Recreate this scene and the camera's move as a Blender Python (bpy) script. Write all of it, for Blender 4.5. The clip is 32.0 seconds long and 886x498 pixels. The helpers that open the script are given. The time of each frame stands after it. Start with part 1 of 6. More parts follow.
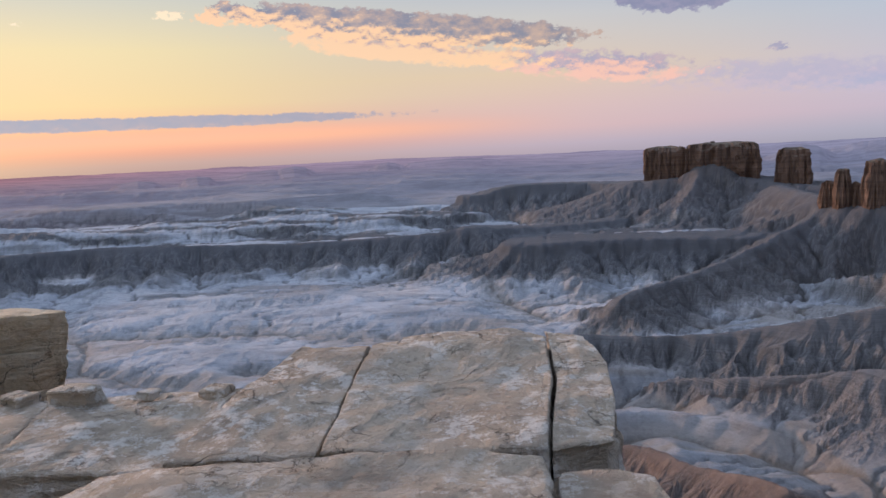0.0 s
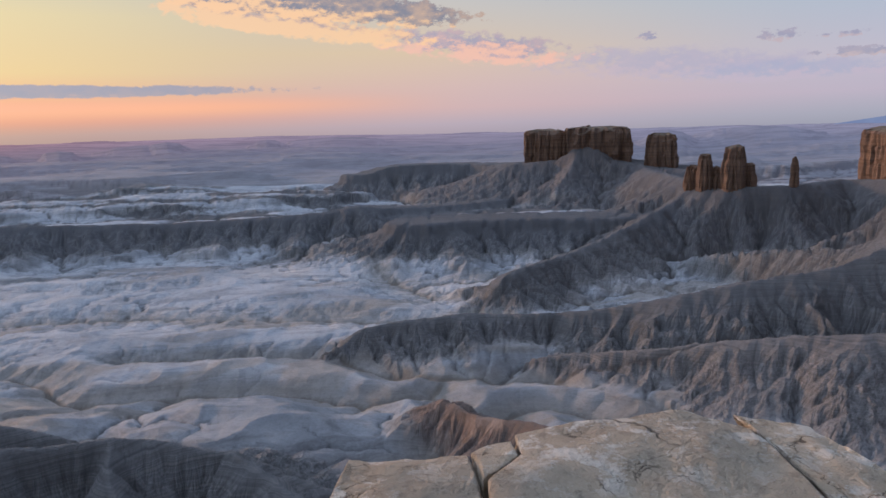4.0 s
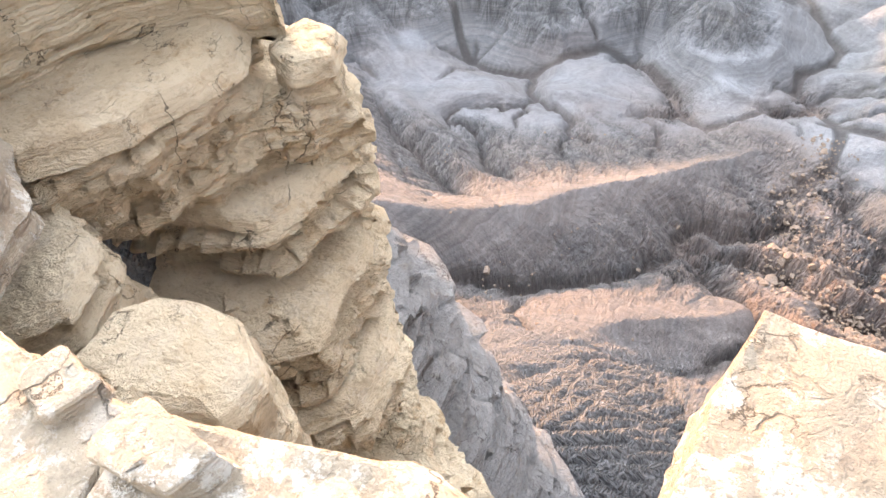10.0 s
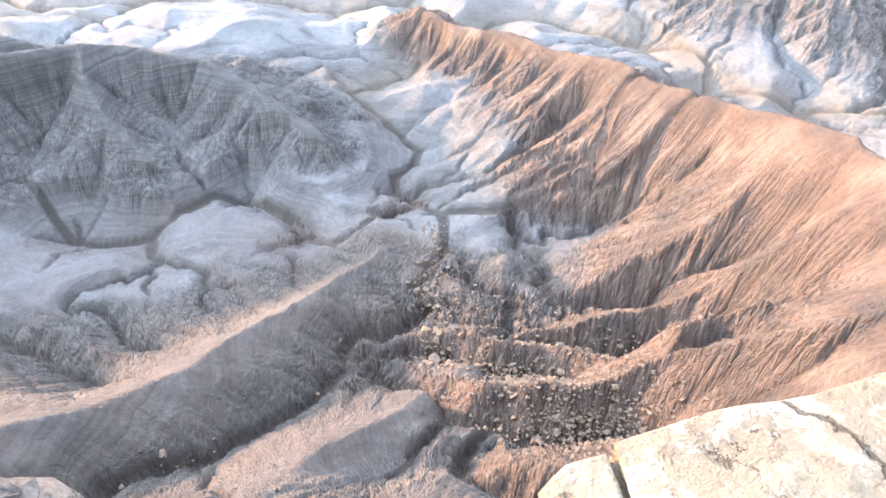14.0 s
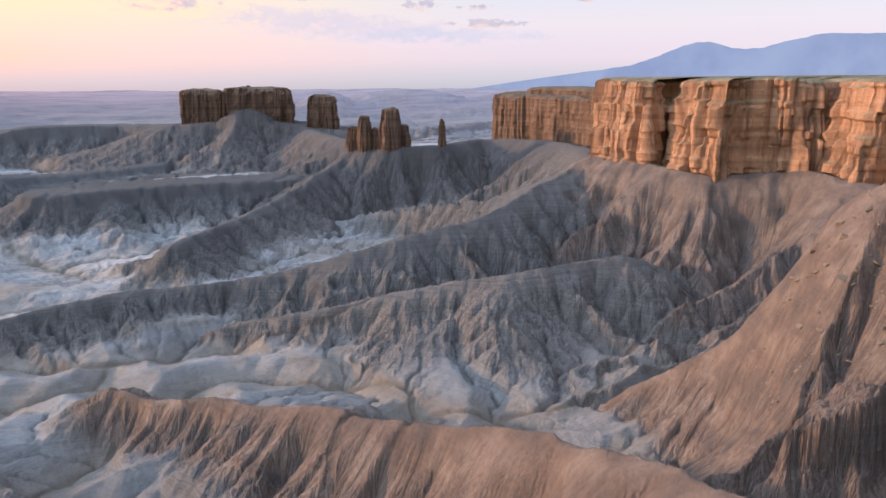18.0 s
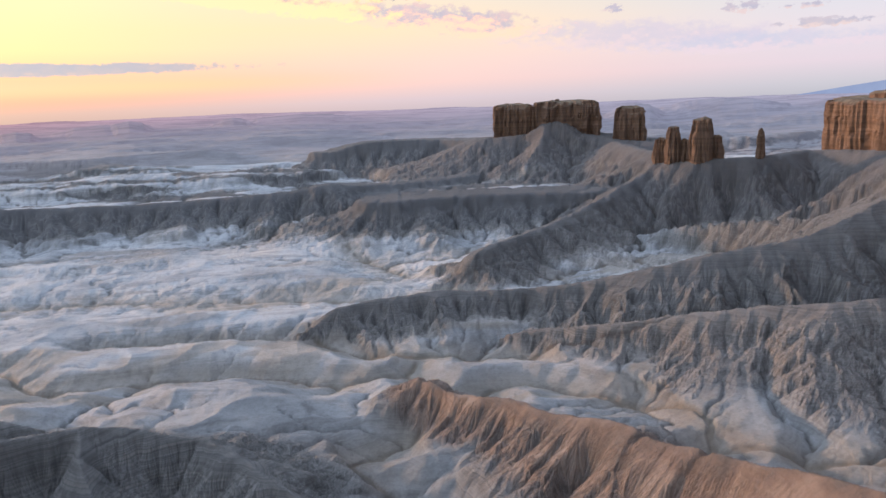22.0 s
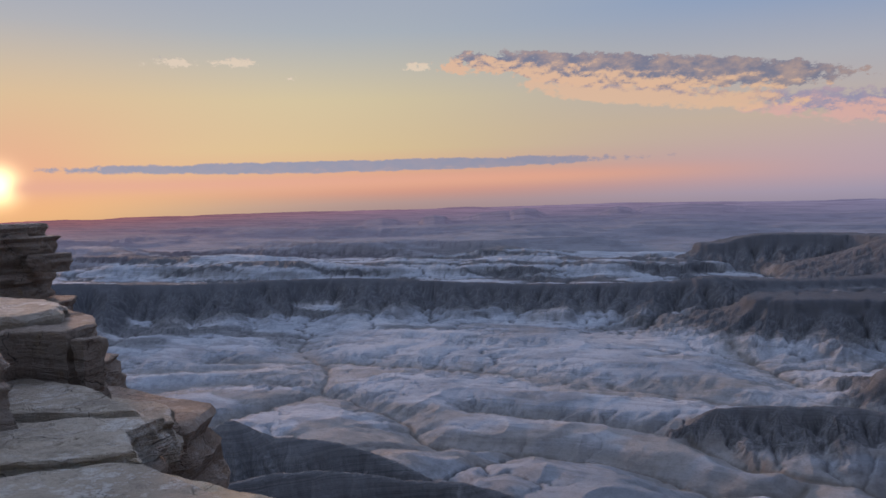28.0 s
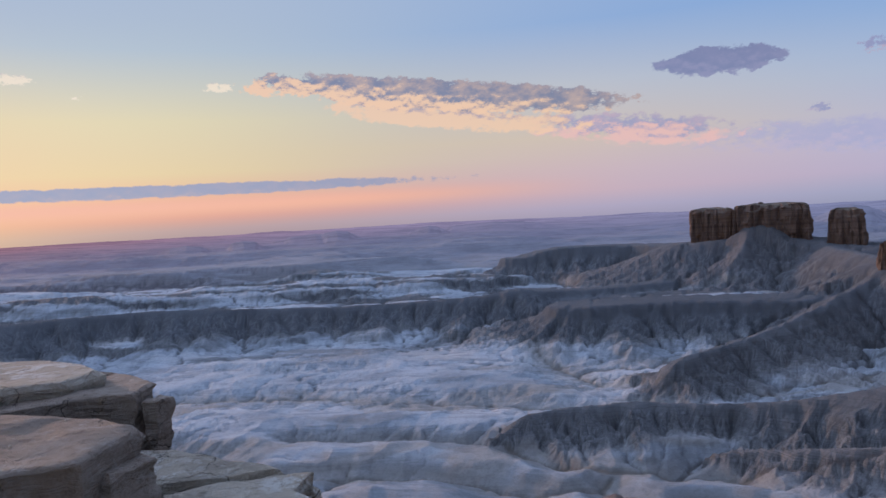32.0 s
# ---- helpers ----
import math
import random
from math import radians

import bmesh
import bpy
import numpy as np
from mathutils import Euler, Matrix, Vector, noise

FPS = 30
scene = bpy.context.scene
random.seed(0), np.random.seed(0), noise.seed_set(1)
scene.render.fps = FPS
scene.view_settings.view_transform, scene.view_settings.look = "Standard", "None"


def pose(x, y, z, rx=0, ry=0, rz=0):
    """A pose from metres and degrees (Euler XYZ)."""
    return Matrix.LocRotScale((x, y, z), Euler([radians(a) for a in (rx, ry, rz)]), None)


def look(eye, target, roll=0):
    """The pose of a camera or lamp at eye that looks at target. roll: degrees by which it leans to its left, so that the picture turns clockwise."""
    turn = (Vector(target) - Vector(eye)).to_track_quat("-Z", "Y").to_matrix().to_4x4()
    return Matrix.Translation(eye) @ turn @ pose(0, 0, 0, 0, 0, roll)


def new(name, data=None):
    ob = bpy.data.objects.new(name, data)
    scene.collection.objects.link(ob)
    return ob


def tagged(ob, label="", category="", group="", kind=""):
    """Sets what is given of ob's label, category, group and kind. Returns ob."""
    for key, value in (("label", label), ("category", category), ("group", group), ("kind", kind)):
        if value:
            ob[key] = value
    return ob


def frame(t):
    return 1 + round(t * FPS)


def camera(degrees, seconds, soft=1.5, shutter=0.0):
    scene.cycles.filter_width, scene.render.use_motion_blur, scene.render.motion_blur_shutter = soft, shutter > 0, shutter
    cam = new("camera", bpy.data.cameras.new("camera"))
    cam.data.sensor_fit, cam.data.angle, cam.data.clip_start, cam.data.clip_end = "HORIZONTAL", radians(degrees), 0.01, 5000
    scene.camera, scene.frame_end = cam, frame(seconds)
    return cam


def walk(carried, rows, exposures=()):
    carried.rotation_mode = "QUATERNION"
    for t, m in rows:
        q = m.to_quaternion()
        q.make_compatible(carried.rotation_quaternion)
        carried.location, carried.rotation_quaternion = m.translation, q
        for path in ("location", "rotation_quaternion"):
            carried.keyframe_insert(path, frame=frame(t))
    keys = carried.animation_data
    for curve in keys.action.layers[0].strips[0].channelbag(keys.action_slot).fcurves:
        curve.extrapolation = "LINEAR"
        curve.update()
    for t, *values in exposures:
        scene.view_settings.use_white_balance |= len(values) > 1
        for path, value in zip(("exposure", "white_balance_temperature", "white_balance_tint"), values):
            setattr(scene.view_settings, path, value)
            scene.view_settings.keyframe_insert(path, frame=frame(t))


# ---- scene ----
cam = camera(62.8, 32.0)
PATH = [
    (0.0, pose(0.000, -0.000, 160.000, 82.180, 2.912, 0.118)),
    (0.5, pose(-0.133, 0.401, 160.012, 82.215, 3.429, 2.268)),
    (1.0, pose(-0.295, 0.754, 160.014, 81.769, 3.505, 5.802)),
    (1.5, pose(-0.488, 1.116, 160.023, 82.674, 3.184, 11.226)),
    (2.0, pose(-0.776, 1.325, 160.035, 81.632, 2.995, 9.242)),
    (2.5, pose(-0.967, 1.617, 159.992, 80.732, 2.809, 3.800)),
    (3.0, pose(-1.177, 1.934, 159.983, 80.628, 2.852, -2.814)),
    (3.5, pose(-1.273, 2.211, 159.995, 80.536, 2.341, -8.411)),
    (5.5, pose(-0.829, 3.241, 160.091, 76.436, 0.701, -9.156)),
    (6.0, pose(-0.762, 3.445, 160.180, 73.757, 0.026, -4.880)),
    (6.5, pose(-0.789, 3.594, 160.284, 70.021, -0.137, 0.803)),
    (7.0, pose(-0.902, 3.699, 160.352, 65.563, 0.292, 7.416)),
    (7.5, pose(-1.067, 3.820, 160.302, 61.536, 0.962, 12.538)),
    (8.0, pose(-1.245, 3.864, 160.283, 58.293, 1.803, 15.869)),
    (8.5, pose(-1.372, 3.887, 160.298, 54.861, 2.756, 17.968)),
    (9.0, pose(-1.429, 4.017, 160.258, 50.863, 3.719, 19.308)),
    (9.5, pose(-1.430, 4.200, 160.199, 46.059, 4.835, 20.551)),
    (10.0, pose(-1.438, 4.304, 160.150, 41.092, 5.794, 21.560)),
    (10.5, pose(-1.429, 4.362, 160.103, 37.534, 6.174, 21.332)),
    (11.0, pose(-1.398, 4.450, 160.135, 38.172, 5.859, 18.793)),
    (11.5, pose(-1.326, 4.531, 160.155, 40.308, 5.013, 14.684)),
    (12.0, pose(-1.223, 4.588, 160.165, 42.573, 4.055, 9.688)),
    (12.5, pose(-1.125, 4.616, 160.171, 44.488, 2.987, 4.912)),
    (13.0, pose(-1.079, 4.671, 160.114, 46.181, 1.863, -0.127)),
    (13.5, pose(-1.065, 4.643, 160.167, 47.811, 1.109, -5.017)),
    (14.0, pose(-1.061, 4.645, 160.161, 49.935, 0.282, -10.325)),
    (14.5, pose(-1.038, 4.685, 160.102, 52.792, -0.077, -15.316)),
    (15.0, pose(-0.982, 4.803, 160.105, 56.747, -0.285, -20.041)),
    (15.5, pose(-0.980, 4.954, 160.125, 61.205, -0.293, -24.218)),
    (17.5, pose(-1.932, 5.907, 160.366, 75.292, 0.456, -34.696)),
    (18.0, pose(-2.041, 6.072, 160.413, 76.795, 0.240, -34.895)),
    (18.5, pose(-2.101, 6.173, 160.414, 77.678, 0.118, -34.186)),
    (19.0, pose(-2.127, 6.227, 160.397, 78.143, 0.237, -32.766)),
    (19.5, pose(-2.136, 6.253, 160.376, 78.362, 0.516, -30.574)),
    (20.0, pose(-2.133, 6.258, 160.377, 78.445, 0.993, -27.626)),
    (20.5, pose(-2.137, 6.232, 160.384, 78.419, 1.430, -24.156)),
    (21.0, pose(-2.137, 6.178, 160.402, 78.379, 1.830, -20.219)),
    (21.5, pose(-2.128, 6.091, 160.417, 78.311, 2.079, -16.022)),
    (22.0, pose(-2.125, 5.975, 160.413, 78.253, 2.319, -11.471)),
    (22.5, pose(-2.112, 5.828, 160.391, 78.220, 2.751, -6.787)),
    (23.0, pose(-2.094, 5.664, 160.306, 78.259, 2.953, -1.876)),
    (23.5, pose(-2.140, 5.529, 160.065, 78.574, 3.252, 3.654)),
    (24.0, pose(-2.284, 5.514, 159.775, 79.282, 3.433, 10.194)),
    (24.5, pose(-2.483, 5.713, 159.708, 80.279, 3.362, 17.226)),
    (25.0, pose(-2.634, 5.851, 159.675, 81.584, 3.378, 24.658)),
    (25.5, pose(-2.837, 5.902, 159.624, 82.476, 3.491, 28.404)),
    (27.5, pose(-4.030, 5.881, 159.637, 85.679, 1.593, 21.412)),
    (28.0, pose(-4.100, 5.900, 159.653, 86.242, 1.749, 18.065)),
    (28.5, pose(-4.126, 5.632, 159.642, 86.259, 5.693, 13.347)),
    (29.0, pose(-4.201, 5.353, 159.727, 83.633, 5.320, 11.561)),
    (29.5, pose(-4.418, 5.246, 159.769, 83.422, 4.933, 11.285)),
    (30.0, pose(-4.692, 5.213, 159.779, 83.555, 4.696, 11.086)),
    (30.5, pose(-5.004, 5.300, 159.769, 85.208, 4.440, 10.184)),
    (31.0, pose(-5.349, 5.430, 159.777, 87.024, 4.066, 8.567)),
    (31.5, pose(-5.648, 5.425, 159.814, 87.695, 3.799, 6.324)),
    (32.0, pose(-5.839, 5.312, 159.864, 87.329, 3.369, 3.272)),
]
EXPOSURES = [(0.0, -0.4, 6250, 11), (1.0, -0.38, 6250, 11), (2.0, -0.68, 6050, 12), (3.5, -0.6, 6150, 11), (5.5, -0.15, 6700, 4), (6.0, 0.0, 6800, 3), (7.0, 1.1, 8100, 7), (8.2, 1.75, 8100, 8), (10.0, 1.98, 7900, 9),
             (13.5, 1.88, 7050, 6), (15.5, 1.45, 6900, 6), (17.5, 0.25, 6800, 8), (23.0, 0.05, 6900, 7), (25.0, -0.6, 6300, 13), (28.0, -0.9, 5900, 15), (29.0, -0.7, 5850, 15), (32.0, -0.6, 5500, 12)]
walk(cam, PATH, EXPOSURES)

# ---- sky and sun ----
SUN_AZ, SUN_EL = 49.5, 7.5


def srgb(r, g, b):
    """Linear colour from 0-255 values."""
    out = []
    for v in (r, g, b):
        v = v / 255
        out.append(v / 12.92 if v <= 0.04045 else ((v + 0.055) / 1.055) ** 2.4)
    return (*out, 1.0)


class Net:
    """Short hand for building node trees."""

    def __init__(self, tree):
        self.tree = tree
        self.nodes, self.links = tree.nodes, tree.links

    def node(self, kind, **sets):
        n = self.nodes.new(kind)
        for key, value in sets.items():
            setattr(n, key, value)
        return n

    def put(self, socket, value):
        if isinstance(value, bpy.types.NodeSocket):
            self.links.new(value, socket)
        else:
            socket.default_value = value

    def math(self, op, a, b=0.0, c=0.0, clamp=False):
        n = self.node("ShaderNodeMath", operation=op, use_clamp=clamp)
        for i, v in enumerate((a, b, c)):
            self.put(n.inputs[i], v)
        return n.outputs[0]

    def mix(self, fac, a, b, blend="MIX"):
        n = self.node("ShaderNodeMix", data_type="RGBA", blend_type=blend)
        self.put(n.inputs[0], fac)
        self.put(n.inputs[6], a)
        self.put(n.inputs[7], b)
        return n.outputs[2]

    def ramp(self, fac, stops, mode="LINEAR"):
        n = self.node("ShaderNodeValToRGB")
        n.color_ramp.interpolation = mode
        els = n.color_ramp.elements
        while len(els) < len(stops):
            els.new(0.5)
        for e, (pos, col) in zip(els, stops):
            e.position, e.color = pos, col
        self.put(n.inputs[0], fac)
        return n.outputs[0]

    def span(self, value, a, b, lo=0.0, hi=1.0, smooth=True):
        n = self.node("ShaderNodeMapRange", interpolation_type="SMOOTHSTEP" if smooth else "LINEAR")
        for i, v in enumerate((value, a, b, lo, hi)):
            self.put(n.inputs[i], v)
        return n.outputs[0]

    def noise(self, vec, scale, detail=4.0, rough=0.55, dist=0.0):
        n = self.node("ShaderNodeTexNoise")
        if vec is not None:
            self.put(n.inputs["Vector"], vec)
        self.put(n.inputs["Scale"], scale)
        self.put(n.inputs["Detail"], detail)
        self.put(n.inputs["Roughness"], rough)
        self.put(n.inputs["Distortion"], dist)
        return n.outputs["Fac"]

    def vec(self, x, y, z):
        n = self.node("ShaderNodeCombineXYZ")
        for i, v in enumerate((x, y, z)):
            self.put(n.inputs[i], v)
        return n.outputs[0]


def grey(v):
    return (v, v, v, 1.0)


def make_sky():
    w = bpy.data.worlds.new("sunset_sky")
    w.use_nodes = True
    scene.world = w
    w.node_tree.nodes.clear()
    k = Net(w.node_tree)
    co = k.node("ShaderNodeTexCoord").outputs["Generated"]
    sep = k.node("ShaderNodeSeparateXYZ")
    k.put(sep.inputs[0], co)
    x, y, z = sep.outputs
    el = k.math("MULTIPLY", k.math("ARCSINE", z), 57.29578)
    az = k.math("MULTIPLY", k.math("ARCTAN2", k.math("MULTIPLY", x, -1.0), y), 57.29578)
    u = k.span(el, -2.0, 62.0, 0, 1, smooth=False)

    def at(e):
        return (e + 2) / 64
    warm = k.ramp(u, [(at(-2), srgb(140, 110, 130)), (at(0), srgb(190, 128, 135)), (at(0.9), srgb(236, 128, 98)), (at(2.2), srgb(255, 160, 88)),
                      (at(4.2), srgb(255, 206, 112)), (at(8), srgb(252, 220, 146)), (at(13), srgb(218, 216, 202)), (at(26), srgb(205, 215, 230)),
                      (at(45), (0.78, 0.9, 1.2, 1))])
    cool = k.ramp(u, [(at(-2), srgb(140, 145, 172)), (at(0), srgb(176, 172, 200)), (at(1.5), srgb(212, 188, 210)), (at(4), srgb(222, 204, 214)),
                      (at(8), srgb(206, 212, 222)), (at(12), srgb(172, 198, 228)), (at(18), srgb(150, 184, 230)), (at(28), srgb(205, 215, 232)),
                      (at(45), (0.78, 0.9, 1.2, 1))])
    pink = k.ramp(u, [(at(-2), srgb(150, 132, 160)), (at(0), srgb(192, 164, 192)), (at(1.2), srgb(232, 178, 180)), (at(2.8), srgb(244, 192, 176)),
                      (at(5.5), srgb(255, 214, 162)), (at(9.5), srgb(232, 220, 202)), (at(14), srgb(182, 200, 222)), (at(26), srgb(205, 215, 232)),
                      (at(45), (0.78, 0.9, 1.2, 1))])
    to_sun = k.span(az, -14.0, 24.0)
    to_cool = k.span(az, -4.0, -42.0)
    sky = k.mix(to_sun, k.mix(to_cool, pink, cool), warm)
    # the low sky towards the sun is the brightest
    gain = k.math("ADD", 1.0, k.math("MULTIPLY", k.math("MULTIPLY", k.span(az, 0.0, 34.0, 0.0, 0.3), k.span(el, 16.0, 7.0)), k.span(el, -0.5, 1.5)))
    sky = k.mix(1.0, sky, k.vec(gain, gain, k.math("ADD", 0.85, k.math("MULTIPLY", gain, 0.15))), "MULTIPLY")
    # overhead, out of view, added sky brightness fills the ground: most on the sun's side, dim away from it
    away = k.math("ADD", k.math("MULTIPLY", k.math("MULTIPLY", x, -1.0), math.sin(radians(SUN_AZ))), k.math("MULTIPLY", y, math.cos(radians(SUN_AZ))))
    lift = k.span(away, -0.2, 0.95, 0.66, 3.5)
    high = k.span(el, 19.0, 32.0)
    sky = k.mix(high, sky, k.mix(1.0, sky, k.vec(lift, lift, lift), "MULTIPLY"))
    # the veiled sun and its glow
    dx = k.math("SUBTRACT", az, SUN_AZ)
    dy = k.math("SUBTRACT", el, 1.95)
    r2 = k.math("ADD", k.math("MULTIPLY", dx, dx), k.math("MULTIPLY", dy, dy))
    r2w = k.math("ADD", k.math("MULTIPLY", k.math("MULTIPLY", dx, dx), 0.25), k.math("MULTIPLY", dy, dy))
    disc = k.math("EXPONENT", k.math("MULTIPLY", r2, -0.85))
    glow = k.math("EXPONENT", k.math("MULTIPLY", r2w, -0.075))
    halo = k.math("EXPONENT", k.math("MULTIPLY", r2w, -0.014))
    sky = k.mix(k.math("MULTIPLY", halo, 0.75), sky, (1.5, 0.72, 0.1, 1))
    sky = k.mix(k.math("MULTIPLY", glow, 0.8), sky, (1.5, 0.5, 0.07, 1))
    sky = k.mix(disc, sky, (6.0, 3.9, 1.6, 1))

    # clouds: each bank is an uneven patch of puffs with a lit belly and a grey top
    wob = k.noise(k.vec(k.math("MULTIPLY", az, 0.2), k.math("MULTIPLY", el, 0.42), 0.0), 1.0, 3.0, 0.5)
    puff = k.noise(k.vec(k.math("MULTIPLY", az, 0.6), k.math("MULTIPLY", el, 1.05), 4.0), 1.0, 9.0, 0.62)
    low = k.noise(k.vec(k.math("MULTIPLY", az, 0.6), k.math("ADD", k.math("MULTIPLY", el, 1.05), 0.32), 4.0), 1.0, 9.0, 0.62)
    fine = k.noise(k.vec(k.math("MULTIPLY", az, 1.3), k.math("MULTIPLY", el, 2.0), 9.0), 1.3, 7.0, 0.65)

    def bank(sky, a0, e0, wa, we, tilt, grey_col, lit_col, ragged=1.0, dense=0.95, lit_from=-0.35, soft=0.3, bow=0.0, torn=1.2):
        da = k.math("SUBTRACT", az, a0)
        de = k.math("SUBTRACT", k.math("SUBTRACT", el, e0), k.math("MULTIPLY", da, tilt))
        qa = k.math("DIVIDE", da, wa)
        qe = k.math("DIVIDE", de, we)
        d = k.math("ADD", k.math("MULTIPLY", qa, qa), k.math("MULTIPLY", qe, qe))
        n = k.math("ADD", k.math("MULTIPLY", k.math("SUBTRACT", puff, 0.5), 3.6 * ragged), k.math("MULTIPLY", k.math("SUBTRACT", wob, 0.5), 2.2 * ragged))
        n = k.math("ADD", n, k.math("MULTIPLY", k.math("SUBTRACT", fine, 0.5), torn))
        body = k.math("SUBTRACT", k.math("ADD", 1.0, n), d)
        m = k.span(body, 0.0, soft)
        side = k.math("MULTIPLY", k.math("SUBTRACT", low, puff), 4.2)
        v = k.math("ADD", k.math("SUBTRACT", qe, k.math("MULTIPLY", qa, bow)), k.math("ADD", side, k.math("MULTIPLY", k.math("SUBTRACT", fine, 0.5), 0.9)))
        lit = k.span(v, lit_from + 0.45, lit_from - 0.45)
        shade = k.mix(k.span(puff, 0.36, 0.66), grey_col, k.mix(0.4, grey_col, lit_col))
        return k.mix(k.math("MULTIPLY", m, dense), sky, k.mix(lit, shade, lit_col))
    g1, g2 = srgb(150, 134, 134), srgb(184, 164, 182)
    l1, l2 = (1.4, 0.78, 0.3, 1), (1.3, 0.64, 0.4, 1)
    sky = bank(sky, -26.0, 3.9, 11.0, 1.3, 0.05, srgb(190, 178, 208), srgb(222, 192, 208), ragged=0.7, dense=0.55, soft=0.9)
    sky = bank(sky, -34.0, 3.0, 11.0, 0.8, 0.0, srgb(186, 182, 212), srgb(222, 194, 212), ragged=0.6, dense=0.6, soft=0.8)
    sky = bank(sky, -12.0, 5.7, 8.2, 1.25, 0.1, g2, l2, ragged=0.85, dense=0.85, lit_from=-0.1, soft=0.6)
    sky = bank(sky, 3.2, 7.7, 11.5, 0.95, 0.13, srgb(214, 170, 150), l1, ragged=0.8, dense=0.85, lit_from=0.6, soft=0.5)
    sky = bank(sky, 3.0, 9.25, 14.6, 1.35, 0.1, g1, l1, ragged=0.62, lit_from=-0.3, bow=0.55)
    sky = bank(sky, -17.8, 10.0, 4.6, 1.1, 0.02, srgb(150, 140, 160), srgb(172, 156, 172), ragged=0.6, dense=0.95)
    band = k.math("MULTIPLY", k.math("EXPONENT", k.math("MULTIPLY", k.math("POWER", k.math("DIVIDE", k.math("SUBTRACT", el, 1.75), 0.62), 2.0), -1.0)), k.span(az, -12.0, 14.0))
    sky = k.mix(k.math("MULTIPLY", k.math("MULTIPLY", band, 0.85), k.math("SUBTRACT", 1.0, disc)), sky, (1.35, 0.46, 0.17, 1))
    sky = bank(sky, 24.5, 2.95, 23.0, 0.5, 0.0, srgb(166, 146, 164), srgb(204, 160, 156), ragged=0.32, dense=0.92, lit_from=-1.2, soft=0.4, torn=1.1)
    for a0, e0, wa, we in ((38.3, 10.6, 1.7, 0.34), (33.6, 10.7, 1.5, 0.35), (19.8, 10.4, 0.9, 0.35), (29.4, 9.6, 0.4, 0.2)):
        sky = bank(sky, a0, e0, wa, we, 0.0, srgb(226, 204, 170), (1.45, 1.05, 0.55, 1), ragged=1.0, dense=0.9, lit_from=0.8, torn=7.0, soft=0.9)
    for a0, e0, wa, we in ((-27.9, 9.6, 1.0, 0.55), (-33.2, 5.4, 1.6, 0.45), (-37.4, 5.2, 1.8, 0.25), (-38.4, 4.0, 2.9, 0.35), (-24.4, 5.9, 0.8, 0.4), (-45.5, 5.6, 0.6, 0.15)):
        sky = bank(sky, a0, e0, wa, we, 0.0, srgb(176, 162, 184), srgb(226, 192, 190), ragged=0.8, dense=0.85, lit_from=-0.3, torn=5.0, soft=0.7)
    nish = k.node("ShaderNodeTexSky", sky_type="NISHITA", sun_disc=False, sun_elevation=radians(SUN_EL), sun_rotation=radians(-SUN_AZ), dust_density=0.0, air_density=0.7, ozone_density=3.0)
    bg1 = k.node("ShaderNodeBackground")
    k.put(bg1.inputs[0], sky)
    k.put(bg1.inputs[1], 0.94)
    bg2 = k.node("ShaderNodeBackground")
    k.put(bg2.inputs[0], nish.outputs[0])
    k.put(bg2.inputs[1], 0.05)
    add = k.node("ShaderNodeAddShader")
    k.put(add.inputs[0], bg1.outputs[0])
    k.put(add.inputs[1], bg2.outputs[0])
    out = k.node("ShaderNodeOutputWorld")
    k.put(out.inputs[0], add.outputs[0])


make_sky()
sun = new("sun", bpy.data.lights.new("sun", "SUN"))
sun.data.energy, sun.data.angle, sun.data.color = 5.0, radians(4.0), (1.0, 0.6, 0.38)
sun_way = Vector((-math.sin(radians(SUN_AZ)) * math.cos(radians(SUN_EL)), math.cos(radians(SUN_AZ)) * math.cos(radians(SUN_EL)), math.sin(radians(SUN_EL))))
sun.matrix_world = look(sun_way * 100 + Vector((0, 0, 200)), (0, 0, 200))

# ---- materials ----


def material(name, rough=0.95):
    m = bpy.data.materials.new(name)
    m.use_nodes = True
    k = Net(m.node_tree)
    bsdf = m.node_tree.nodes["Principled BSDF"]
    bsdf.inputs["Roughness"].default_value = rough
    bsdf.inputs["Specular IOR Level"].default_value = 0.15
    return m, k, bsdf


def bump(k, bsdf, height, strength, dist):
    b = k.node("ShaderNodeBump")
    k.put(b.inputs["Height"], height)
    k.put(b.inputs["Strength"], strength)
    k.put(b.inputs["Distance"], dist)
    k.links.new(b.outputs[0], bsdf.inputs["Normal"])


